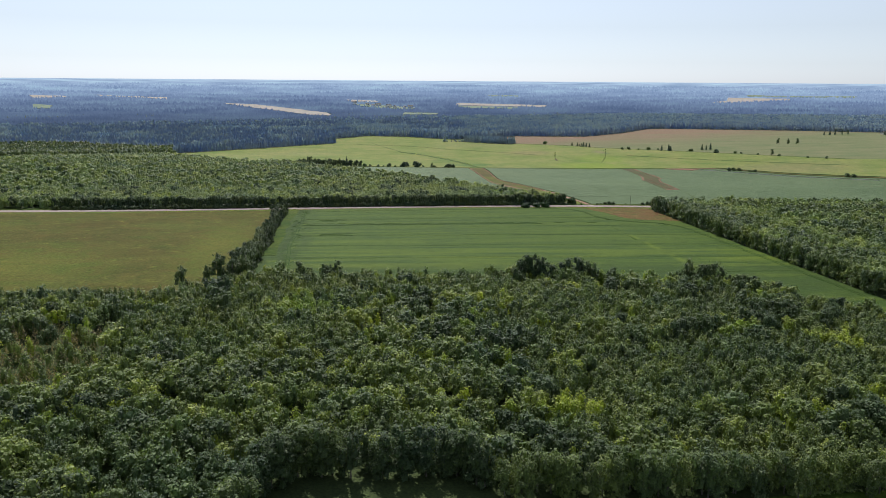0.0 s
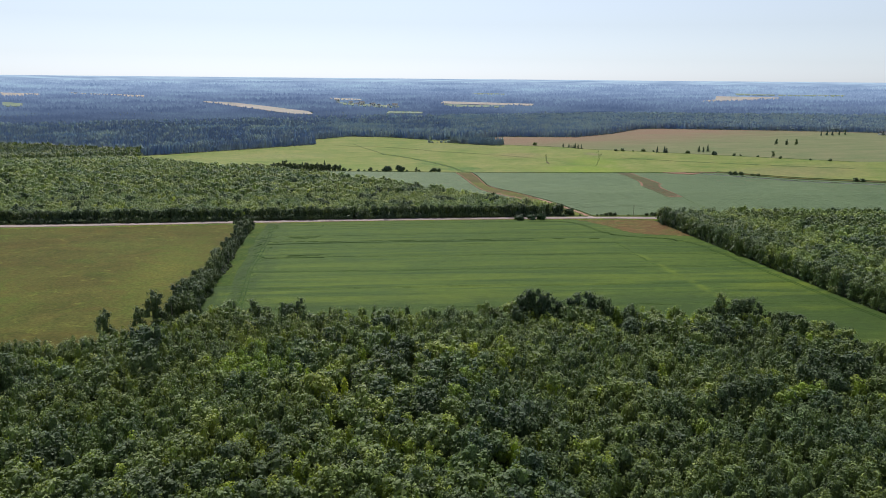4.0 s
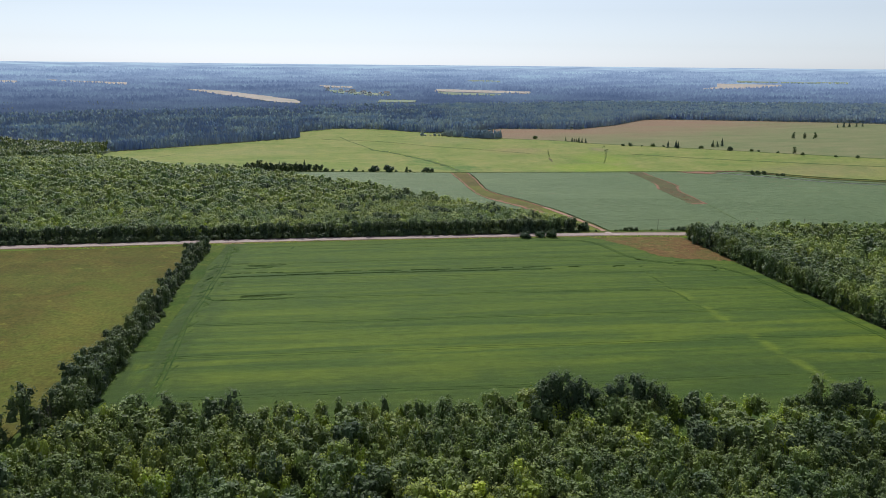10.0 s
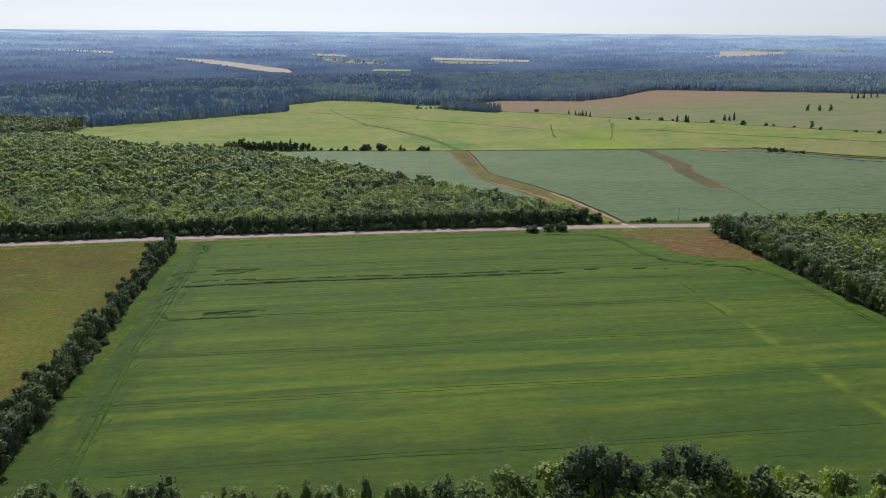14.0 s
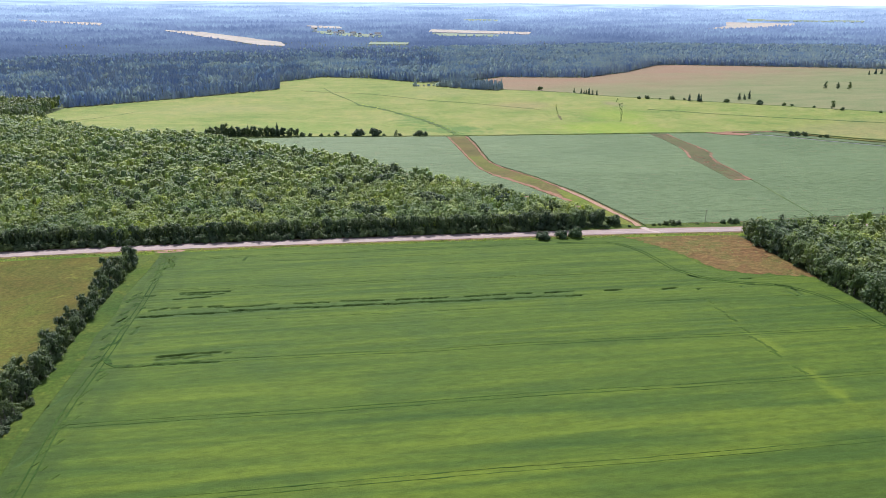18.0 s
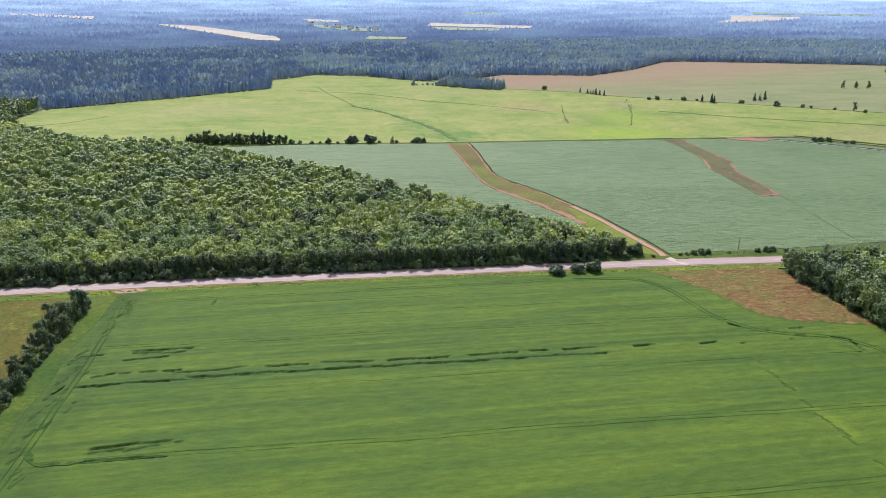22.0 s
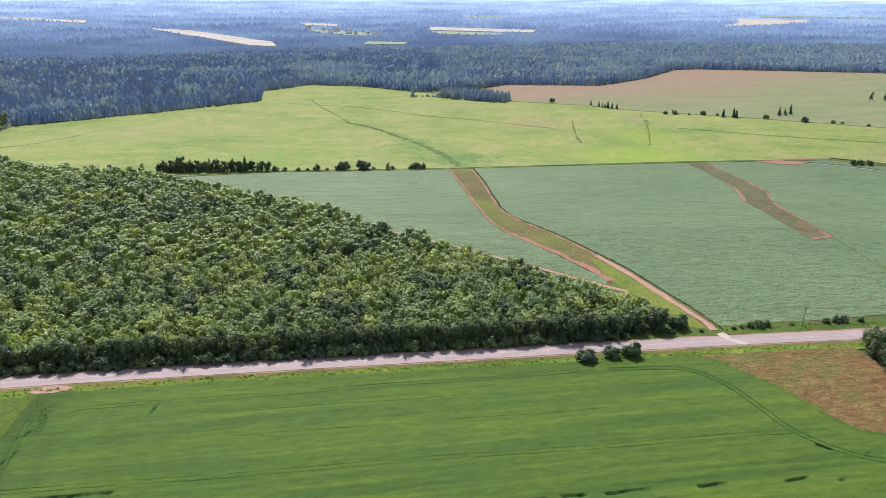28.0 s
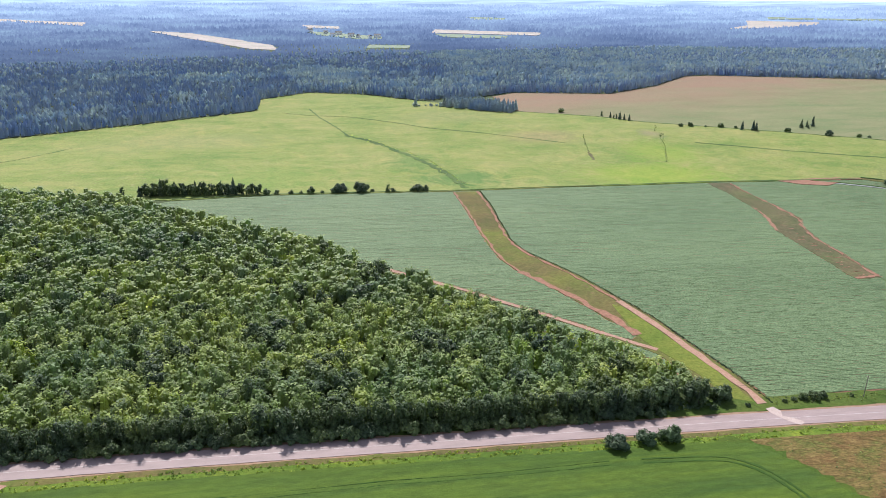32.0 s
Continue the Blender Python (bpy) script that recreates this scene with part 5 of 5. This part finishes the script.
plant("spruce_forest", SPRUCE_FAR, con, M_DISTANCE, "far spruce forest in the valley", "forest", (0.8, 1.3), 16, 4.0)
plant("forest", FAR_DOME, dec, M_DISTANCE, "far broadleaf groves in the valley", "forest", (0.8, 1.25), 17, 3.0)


rim = row([(-262, 1217), (-222, 1235), (-110, 1296), (-9, 1358), (-12, 1460), (58, 1526), (140, 1488), (210, 1407), (300, 1422), (361, 1458), (497, 1416), (600, 1488), (715, 1608), (760, 1608), (1012, 1486), (1250, 1388)], 3.6, 19, 1.5)
plant("spruce_forest", SPRUCE, np.array(rim), M_HAZY_NEEDLE, "tall close spruces at the meadow's edge", "forest", (0.9, 1.5), 20)


# ---- single trees: trunk with limbs, and crown ----
def tube(path, radii, sides=6):
    p = np.array(path, float)
    v, t = [], []
    a = np.arange(sides) * 2 * np.pi / sides
    for q, r in zip(p, radii):
        v.append(np.column_stack([q[0] + r * np.cos(a), q[1] + r * np.sin(a), np.full(sides, q[2])]))
    for k in range(len(p) - 1):
        i = k * sides + np.arange(sides)
        j = k * sides + (np.arange(sides) + 1) % sides
        t += [np.stack([i, j, j + sides], 1), np.stack([i, j + sides, i + sides], 1)]
    return np.concatenate(v), np.concatenate(t)


def trunk_shape(seed, height, girth):
    rng = np.random.default_rng(seed)
    h = height * 0.82
    lean = rng.normal(size=2) * 0.03 * height
    stem = [(0, 0, -0.4), (lean[0] * 0.2, lean[1] * 0.2, h * 0.3), (lean[0] * 0.6, lean[1] * 0.6, h * 0.65), (lean[0], lean[1], h)]
    v, t = tube(stem, [girth * 1.3, girth * 0.9, girth * 0.55, girth * 0.15])
    for _ in range(4):
        z = h * rng.uniform(0.25, 0.7)
        a, r = rng.uniform(0, 6.3), height * rng.uniform(0.14, 0.22)
        b = lean * z / h
        w, u = tube([(b[0], b[1], z), (b[0] + r * 0.5 * math.cos(a), b[1] + r * 0.5 * math.sin(a), z + r * 0.5), (b[0] + r * math.cos(a), b[1] + r * math.sin(a), z + r * 1.1)], [girth * 0.45, girth * 0.3, girth * 0.1], 5)
        t = np.vstack([t, u + len(v)])
        v = np.vstack([v, w])
    return v, t


def tree_thing(name, shape, seed, height, girth, leaf, label, category, group):
    top = tagged(new(name), label, category, group)
    trunk = new("trunk", mesh_from("trunk", *trunk_shape(seed, height, girth), M_BARK))
    crown = new("crown", mesh_from("crown", *shape, leaf))
    trunk.parent = crown.parent = top
    return top


def stand(kinds, spots, seed, grow=(0.85, 1.2)):
    """Sets trees on the ground: the first of each kind is moved there, the rest are copies."""
    rng = np.random.default_rng(seed)
    used = set()
    for x, y, *s in spots:
        k = int(rng.integers(0, len(kinds)))
        g = (s[0] if s else 1.0) * rng.uniform(*grow)
        m = pose(x, y, float(land(x, y)), 0, 0, rng.uniform(0, 360)) @ Matrix.Diagonal((g * rng.uniform(0.9, 1.12), g * rng.uniform(0.9, 1.12), g, 1))
        if k in used:
            copy_thing(kinds[k], m)
        else:
            used.add(k)
            first.append((kinds[k], m))


first = []


def kinds_of(name, shapes, height, girth, leaf, label, category, group):
    return [tree_thing(name, s, 200 + i, height, girth, leaf, label, category, group) for i, s in enumerate(shapes)]


TALLROW = [crown_hardwood(150 + i, 11.0, 6.0, 13, 620, 0.28, 0.0, 0.98, 5, 2, -0.9) for i in range(4)]
TALL = [crown_hardwood(155 + i, 12.0, 5.6, 14, 900, 0.25, 0.0, 0.92, 5, 2, -0.85) for i in range(4)]
# dark leaves on trees and undergrowth paint the wood's shaded roadside face
kinds = kinds_of("broadleaf_tree", TALLROW, 11, 0.16, M_DARK, "broadleaf tree at the wood's roadside edge, darkened as shade", "tree", "trees along the road")
stand(kinds, row([(-230, 607.5), (-150, 611), (-60, 611), (10, 608), (90, 603.5), (175, 600.5), (197, 602)], 2.9, 61), 62, (0.8, 1.12))
kinds = kinds_of("understorey_tree", BUSH, 3, 0.06, M_DARK, "low broadleaf growth below the roadside wood, darkened as shade", "shrub", "undergrowth along the road")
stand(kinds, row([(-230, 601), (-150, 605.5), (-60, 606.3), (10, 604), (90, 599.8), (150, 597.6), (178, 597)], 3.6, 161, 0.6), 162, (0.8, 1.5))
# deep green leaves paint in the shaded face of this edge
kinds = kinds_of("broadleaf_tree", TALLROW, 11, 0.16, M_DEEP, "leafy green broadleaf tree beside the grain field", "tree", "trees along the grain field")
stand(kinds, row([(265, 577), (264, 500), (261, 300)], 4.6, 63), 64, (1.05, 1.45))
# dark leaves paint the deep shade in the clearing's recess
kinds = kinds_of("broadleaf_tree", TALL, 12, 0.15, M_DARK, "tall broadleaf tree beside the clearing, darkened as shade", "tree", "trees along the clearing")
stand(kinds, row([(-23, 120), (-22, 151), (-14, 157), (10, 155), (28, 153), (33, 146)], 2.6, 65), 66, (1.0, 1.3))
kinds = kinds_of("broadleaf_tree", TALL, 12, 0.15, M_DEEP, "tall green broadleaf tree beside the clearing", "tree", "trees along the clearing")
stand(kinds, row([(34, 144), (60, 141), (110, 138), (150, 135)], 2.6, 165), 166, (0.85, 1.15))
kinds = kinds_of("hedgerow_tree", TALLROW[:3] + BUSH, 9, 0.12, M_DARK, "dark green hedgerow tree between two fields", "tree", "trees of the hedgerow")
hedge_spots = row([(-47.5, 343), (-46.5, 400), (-46, 470), (-45.5, 545), (-44.5, 576)], 2.3, 67, 1.0) + row([(-54, 335), (-52, 400), (-50.5, 470), (-50, 525), (-50.5, 556), (-49, 572)], 2.8, 81, 1.5)
hedge_spots = [(x, y, float(np.interp(y, [335, 380, 430, 470, 500, 540, 560, 580], [1.35, 1.15, 0.95, 1.05, 0.75, 0.7, 0.95, 1.2]))) for x, y in hedge_spots]
stand(kinds, hedge_spots + [(-44.5, 577, 1.3), (-46, 573, 1.3), (-45.5, 568, 1.2), (-50, 562, 1.2), (-62, 331, 1.5), (-72, 323, 1.4), (-58, 339, 1.6), (-53, 346, 1.4), (-55, 356, 1.3), (-55, 366, 1.2)], 68, (0.65, 1.05))
kinds = kinds_of("field_edge_tree", TALL, 12, 0.17, M_DARK, "tall dark broadleaf tree standing above young growth", "tree", "tall trees at the field's edge")
stand(kinds, [(-33, 339, 0.6), (-28, 340, 0.65), (-20, 338, 0.75), (-16, 339, 0.6), (-3, 336, 0.9), (86, 329, 0.9), (89, 331), (92, 330, 1.08), (96, 328), (99, 330, 0.92), (102, 329, 0.8), (108, 327, 0.95), (111, 329, 1.05), (115, 327), (118, 329, 1.02), (121, 326), (124, 328, 0.8), (165, 320, 0.7), (168, 319, 1.0), (171, 320, 1.12), (174, 318, 0.8), (178, 319, 0.95), (181, 320, 1.05), (184, 321, 1.0), (187, 318, 0.8)], 69, (1.2, 1.42))
kinds = kinds_of("wood_tree", GROWN[:3], 11, 0.18, M_DARK, "big dark round-crowned tree above young growth", "tree", "big dark trees in the wood")
stand(kinds, [(118, 238, 0.8), (124, 239), (130, 242, 1.1), (137, 243), (142, 247, 0.9), (160, 251), (167, 256, 1.1), (173, 262, 1.2), (178, 258, 1.2), (181, 253, 1.1), (184, 246), (190, 246, 1.1), (197, 252, 1.1), (204, 258, 1.1), (210, 266), (49, 235), (53, 230, 1.1), (59, 228, 1.1), (66, 231), (64, 240, 0.9), (-51, 299, 1.2), (-51, 287, 1.1), (-47, 277, 1.1), (-56, 306), (-44, 268, 0.8)], 96, (1.0, 1.25))
kinds = kinds_of("wood_tree", GROWN[3:], 11, 0.18, M_LIME, "big fresh yellow-green tree above young growth", "tree", "fresh green trees in the wood")
stand(kinds, [(151, 244), (145, 240, 0.9), (155, 242), (57, 252, 0.9), (52, 264), (46, 255), (42, 246, 0.8), (40, 262, 0.8), (60, 272, 0.8), (70, 286), (70, 295, 0.9), (62, 301, 0.8), (57, 284, 0.9), (50, 282, 0.9), (55, 268, 0.8), (80, 293, 0.8), (-9, 202, 0.8), (3, 194, 0.8), (23, 197, 0.8)], 97, (0.8, 1.05))
kinds = kinds_of("bush", BUSH, 3, 0.06, M_DARK, "round dark green bush on the roadside verge", "bush", "bushes beside the road")
stand(kinds, [(155, 581, 1.5), (165.5, 582, 1.5), (173, 582, 1.95), (203, 603.5, 1.9), (206, 606, 1.2), (210.5, 598, 0.5), (225, 598.5, 0.45), (229, 599, 0.5), (233, 599.5, 0.85), (237, 599.5, 0.95), (240.5, 599.5, 0.8), (252, 599, 0.4), (268, 599.5, 0.75), (273, 599.5, 0.95), (276.5, 599.5, 0.8), (284, 599, 0.6)], 70, (0.95, 1.1))

# ---- trees and bushes between the far fields ----
SPRUCE_FINE = [crown_spruce(160 + i, 12.0, 5.6, 12, 11) for i in range(3)]
kinds = kinds_of("spruce_tree", SPRUCE_FINE, 12, 0.14, M_SPRUCE, "dark pointed spruce between two fields", "spruce", "spruces between the fields")
stand(kinds, row([(-56, 905), (-30, 908), (14, 910)], 8.0, 71, 1.5) + [(522, 1108, 1.0), (531, 1102, 1.0), (534, 1101, 0.95), (590, 1104, 0.85), (599, 1107, 1.0), (608, 1110, 1.15), (596, 1100, 0.6), (408, 1224, 0.7), (414, 1212, 0.75), (418, 1203, 0.8), (420, 1198, 1.0), (423, 1192, 0.8), (427, 1187, 0.75), (416, 1206, 0.6), (1120, 1345, 1.2), (1128, 1342, 1.3), (1136, 1340, 1.1), (1146, 1338, 1.3), (985, 1349), (1000, 1352, 0.9), (1015, 1356), (1035, 1362, 0.9), (1055, 1370)], 72, (0.7, 1.15))
kinds = kinds_of("broadleaf_tree", TALL[:2], 11, 0.17, M_DARK, "lone round broadleaf tree in open grass", "tree", "lone trees in the fields")
stand(kinds, [(656, 1012, 1.0), (779, 1188, 1.15), (795, 1182, 1.05), (806, 1172, 1.15), (930, 1060), (980, 1040), (-64, 903, 0.7), (117, 908, 0.62)], 73, (0.9, 1.1))
kinds = kinds_of("hedge_tree", TALLROW[:3], 10, 0.15, M_DARK, "dark broadleaf tree in the field hedge", "tree", "trees of the far hedge")
stand(kinds, row([(-58, 906), (-30, 909), (28, 908)], 3.0, 82, 1.2) + row([(-50, 905), (20, 906)], 5.0, 84, 0.8) + [(-50, 908, 1.1), (-42, 908, 1.3), (-37, 908, 1.4), (-33, 909, 1.2), (-24, 909, 1.1), (-18, 908, 1.2), (-12, 909, 1.2), (-6, 908, 1.1), (0, 909, 1.15), (6, 908, 1.0)], 83, (0.6, 0.95))
kinds = kinds_of("bush", BUSH, 3, 0.06, M_DARK, "dark bush on a grassy field boundary", "bush", "bushes between the fields")
stand(kinds, [(38, 907, 0.9), (48, 907, 0.8), (55, 908, 0.6), (62, 908, 1.3), (70, 908, 0.7), (80, 909, 1.9), (83.5, 909, 1.8), (97, 910, 1.9), (100, 910, 1.6), (106, 910, 0.6), (121, 910, 1.0), (136, 910, 1.2), (140, 910, 1.5), (145, 910, 1.3), (31, 907, 1.3), (370, 1262, 1.7), (467, 1140, 1.3), (477, 1137, 1.3), (492, 1130, 0.6), (507, 1126, 1.4), (562, 1087, 1.5), (591, 1060, 1.6), (615, 1046, 1.2), (623, 1042, 0.8), (660, 1000, 1.2), (690, 975), (519, 893, 1.3), (525, 892, 1.4), (531, 889, 1.2), (541, 879, 1.1), (547, 877, 1.0), (640, 822, 1.5), (646, 818, 1.2), (520, 1117, 0.8), (640, 1024, 0.8), (710, 960, 1.1)], 74, (0.9, 1.2))
kinds = kinds_of("shrub", BUSH[:2], 3, 0.05, M_WOOD, "small grey-green shrub in the light meadow", "shrub", "shrubs in the meadow")
stand(kinds, row([(345, 1118), (333, 1080), (324, 1050)], 3.6, 75, 1.2) + row([(439, 1150), (424, 1098), (405, 1050), (376, 988)], 4.5, 76, 1.6), 77, (0.16, 0.42))
kinds = kinds_of("spruce_tree", SPRUCE_FINE[:2], 12, 0.14, M_HAZY_MIXED, "thin spruce in a field clump, greyed by painted haze", "spruce", "spruces of the field clump")
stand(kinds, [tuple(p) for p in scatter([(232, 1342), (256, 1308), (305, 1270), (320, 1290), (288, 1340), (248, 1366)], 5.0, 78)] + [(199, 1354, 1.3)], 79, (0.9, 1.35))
kinds = kinds_of("shrub", BUSH[:2], 3, 0.05, M_HAZY_MIXED, "scrub beside the spruce clump, greyed by painted haze", "shrub", "scrub by the field clump")
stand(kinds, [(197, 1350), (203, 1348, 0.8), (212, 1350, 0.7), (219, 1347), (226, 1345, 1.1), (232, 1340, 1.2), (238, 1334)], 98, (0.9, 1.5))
for thing, m in first:
    thing.matrix_basis = m

# ditch through the meadow, hedge line, faint lanes
ribbon("ditch", [(60, 1356), (72, 1284), (92, 1202), (100, 1157)], 2.2, M_DITCH, 0.45, step=5, wobble=0.6, label="thin upper run of a winding ditch", category="ditch")
ribbon("ditch", [(98, 1158), (118, 1129), (132, 1097), (143, 1067), (154.5, 1033), (165, 1000), (172.5, 962), (177, 917)], 4.6, M_DITCH, 0.5, step=4, wobble=1.2, label="winding ditch of dark rank grass", category="ditch")
ribbon("bare_streak", [(324, 1048), (315, 1009)], 2.0, M_STALE, 0.42, step=5, wobble=0.7, label="brown worn streak in the meadow", category="soil")
ribbon("hedge_line", [(-31, 896), (30, 906), (164, 910), (255, 918), (385, 923), (512, 915)], 1.6, M_DITCH, 0.55, wobble=0.5, label="low dark grass bank between meadow and potatoes", category="bank")
ribbon("hedge_line", [(315, 1281), (404, 1222), (433, 1180), (518, 1117), (630, 1030), (739, 945)], 2.0, M_DITCH, 0.5, wobble=0.6, label="low grass bank between meadow and tan field", category="bank")
ribbon("field_lane", [(443, 1062), (514, 1011), (582, 970), (700, 900)], 3.0, M_DITCH, 0.45, wobble=0.5, label="faint lane worn in the meadow", category="lane")
ribbon("field_lane", [(26, 1330), (62, 1300), (108, 1281), (158, 1229), (191, 1186), (241, 1150), (276, 1118), (313, 1084)], 1.8, M_DITCH, 0.45, wobble=0.5, label="faint old furrow in the meadow", category="lane")
ribbon("field_lane", [(-230, 1040), (-198, 1056), (-164, 1136)], 2.0, M_DITCH, 0.45, wobble=0.5, label="faint path in the meadow", category="lane")


# ---- weeds that stand proud on verges and waste ground ----
TUFT = [crown_young(170 + i, 0.9, 1.7, 26, 0.26, False) for i in range(4)]
weeds = scatter([(198, 579), (262, 577), (261, 512), (246, 514), (231, 519), (220, 526), (217, 535), (214, 551), (207, 565)], 1.9, 84, 0.6)
green, brown = grove(weeds, 0.06, 0.15, 90.0)
plant("dry_weeds", TUFT, split(brown, 0.6, 85)[0], M_STRAW, "brown dried weed tufts on waste ground", "weeds", (0.25, 0.6), 86)
plant("green_weeds", TUFT, green, M_YOUNG, "green weed tufts on waste ground", "weeds", (0.3, 0.7), 87)
side = np.array([(x, np.interp(x, [p[0] for p in ROAD], [p[1] for p in ROAD])) for x in np.arange(-140, 300, 0.55)])
rng = np.random.default_rng(88)
side[:, 1] -= rng.uniform(6.0, 10.6, len(side))
plant("verge_weeds", TUFT, side, M_LIME, "tall yellow-green weeds along the verge", "weeds", (0.45, 1.0), 89)
edge = np.array([(x, np.interp(x, [p[0] for p in ROAD], [p[1] for p in ROAD])) for x in np.arange(-140, 290, 0.7)])
edge[:, 1] += rng.uniform(8.0, 13.0, len(edge))
# dark leaves continue the painted shade at the wood's foot
plant("bank_weeds", TUFT, edge[edge[:, 0] < 202], M_DARK, "low scrub between road and wood, darkened as shade", "weeds", (0.9, 2.2), 91)
plant("bank_weeds", TUFT, edge[edge[:, 0] > 221], M_YOUNG, "low green weeds between road and potatoes", "weeds", (0.4, 0.8), 99)
ditch_side = row([(103, 1161), (151, 1063), (168, 1005), (179, 924)], 2.6, 94, 1.6)
plant("ditch_weeds", TUFT, np.array(ditch_side), M_LIME, "rank green weeds along the ditch", "weeds", (0.5, 1.2), 95)
potato_edge = [(220.5, 599), (219, 622), (214.6, 652), (212.5, 669), (209, 685.3), (206.5, 693), (202.5, 708), (197, 728), (188.5, 749), (180, 768.6), (177.5, 789.6), (179.5, 807), (180.7, 829), (184.3, 863), (185.5, 906)]
plant("potato_edge", TUFT, np.array(row(potato_edge, 0.8, 92, 0.25)), M_DARK, "dark straggling plants along the potato edge", "potato plants", (0.5, 0.9), 93)

# ---- power line beside the road ----
def utility_pole():
    top = tagged(new("utility_pole"), "weathered grey wooden utility pole with one crossarm", "utility pole", "poles along the road")
    pole = new("pole", mesh_from("pole", *tube([(0, 0, -0.5), (0, 0, 4), (0, 0, 8.6)], [0.16, 0.14, 0.11], 8), M_WOODPOLE))
    bm = bmesh.new()
    bmesh.ops.create_cube(bm, size=1, matrix=Matrix.Translation((0, 0, 8.1)) @ Matrix.Diagonal((0.12, 1.8, 0.14, 1)))
    bmesh.ops.bevel(bm, geom=bm.edges[:], offset=0.015, segments=1)
    part("crossarm", bm, M_WOODPOLE, top)
    for y in (-0.8, 0.0, 0.8):
        bm = bmesh.new()
        bmesh.ops.create_cone(bm, cap_ends=True, segments=8, radius1=0.06, radius2=0.035, depth=0.2, matrix=Matrix.Translation((0, y, 8.27 if y else 8.7)))
        part("insulator", bm, M_INSULATOR, top, "brown porcelain insulator")
    pole.parent = top
    return top


POLES = [(482, 597.5), (369, 597), (256, 598), (143, 602.5), (30, 608), (-83, 611), (-196, 607)]
lead = utility_pole()
for x, y in POLES[1:]:
    copy_thing(lead, pose(x, y, float(land(x, y))))
lead.matrix_basis = pose(*POLES[0], float(land(*POLES[0])))
for (xa, ya), (xb, yb) in zip(POLES, POLES[1:]):
    for off, top in ((-0.8, 8.37), (0.0, 8.8), (0.8, 8.37)):
        za, zb = float(land(xa, ya)) + top, float(land(xb, yb)) + top
        pts = [(xa + (xb - xa) * k / 12, ya + (yb - ya) * k / 12 + off, za + (zb - za) * k / 12 - 1.3 * 4 * (k / 12) * (1 - k / 12)) for k in range(13)]
        v = np.concatenate([np.array(pts) + o for o in ((0, 0, 0.018), (0, 0.016, -0.009), (0, -0.016, -0.009))])
        i = np.arange(12)
        t = np.concatenate([np.stack([a * 13 + i, a * 13 + i + 1, b * 13 + i + 1, b * 13 + i], 1) for a, b in ((0, 1), (1, 2), (2, 0))])
        tagged(new("power_cable", mesh_from("power_cable", v, t, M_WIRE)), "thin dark sagging cable between utility poles", "cable", "cables along the road")


# ---- far houses ----
def house(x, y, w, d, hgt, turn):
    top = tagged(new("house"), "small white house far off among trees", "house", "houses of the far village")
    bm = bmesh.new()
    bmesh.ops.create_cube(bm, size=1, matrix=Matrix.Translation((0, 0, hgt / 2)) @ Matrix.Diagonal((w, d, hgt, 1)))
    part("wall", bm, M_HOUSE, top)
    bm = bmesh.new()
    p = [bm.verts.new(c) for c in ((-w * 0.55, -d * 0.56, hgt), (w * 0.55, -d * 0.56, hgt), (w * 0.55, d * 0.56, hgt), (-w * 0.55, d * 0.56, hgt), (-w * 0.55, 0, hgt + d * 0.4), (w * 0.55, 0, hgt + d * 0.4))]
    for f in ((0, 1, 5, 4), (2, 3, 4, 5), (0, 4, 3), (1, 2, 5), (3, 2, 1, 0)):
        bm.faces.new([p[k] for k in f])
    part("roof", bm, M_ROOF, top)
    for k in (-0.28, 0.28):
        bm = bmesh.new()
        bmesh.ops.create_cube(bm, size=1, matrix=Matrix.Translation((w * k, -d / 2, hgt * 0.55)) @ Matrix.Diagonal((w * 0.16, 0.1, hgt * 0.3, 1)))
        part("window", bm, M_GLASS, top, "dark window pane")
    top.matrix_basis = pose(x, y, float(land(x, y)) + 0.9, 0, 0, turn)


def shed(x, y, turn):
    top = tagged(new("barn"), "pale farm barn behind dark trees", "barn")
    for name, mat, z, s in (("wall", M_HOUSE, 2.0, (16, 9, 4)), ("roof", M_ROOF, 4.4, (17, 10, 0.8))):
        bm = bmesh.new()
        bmesh.ops.create_cube(bm, size=1, matrix=Matrix.Translation((0, 0, z)) @ Matrix.Diagonal((*s, 1)))
        if name == "roof":
            for v in bm.verts:
                if v.co.z > z:
                    v.co.y *= 0.05
                    v.co.z += 2.2
        part(name, bm, mat, top)
    bm = bmesh.new()
    bmesh.ops.create_cube(bm, size=1, matrix=Matrix.Translation((0, -4.52, 1.6)) @ Matrix.Diagonal((3.4, 0.12, 3.0, 1)))
    part("door", bm, M_WOODPOLE, top, "grey wooden barn door")
    top.matrix_basis = pose(x, y, float(land(x, y)) + 0.2, 0, 0, turn)


shed(1137, 1366, 20)
for k, (x, y) in enumerate(((111, 2800), (150, 2760), (185, 2690), (205, 2660), (238, 2630), (60, 2860), (130, 2720), (262, 2650))):
    house(x, y, 14 + 5 * (k % 3), 9 + 2 * (k % 2), 6 + k % 3, 25 * k)
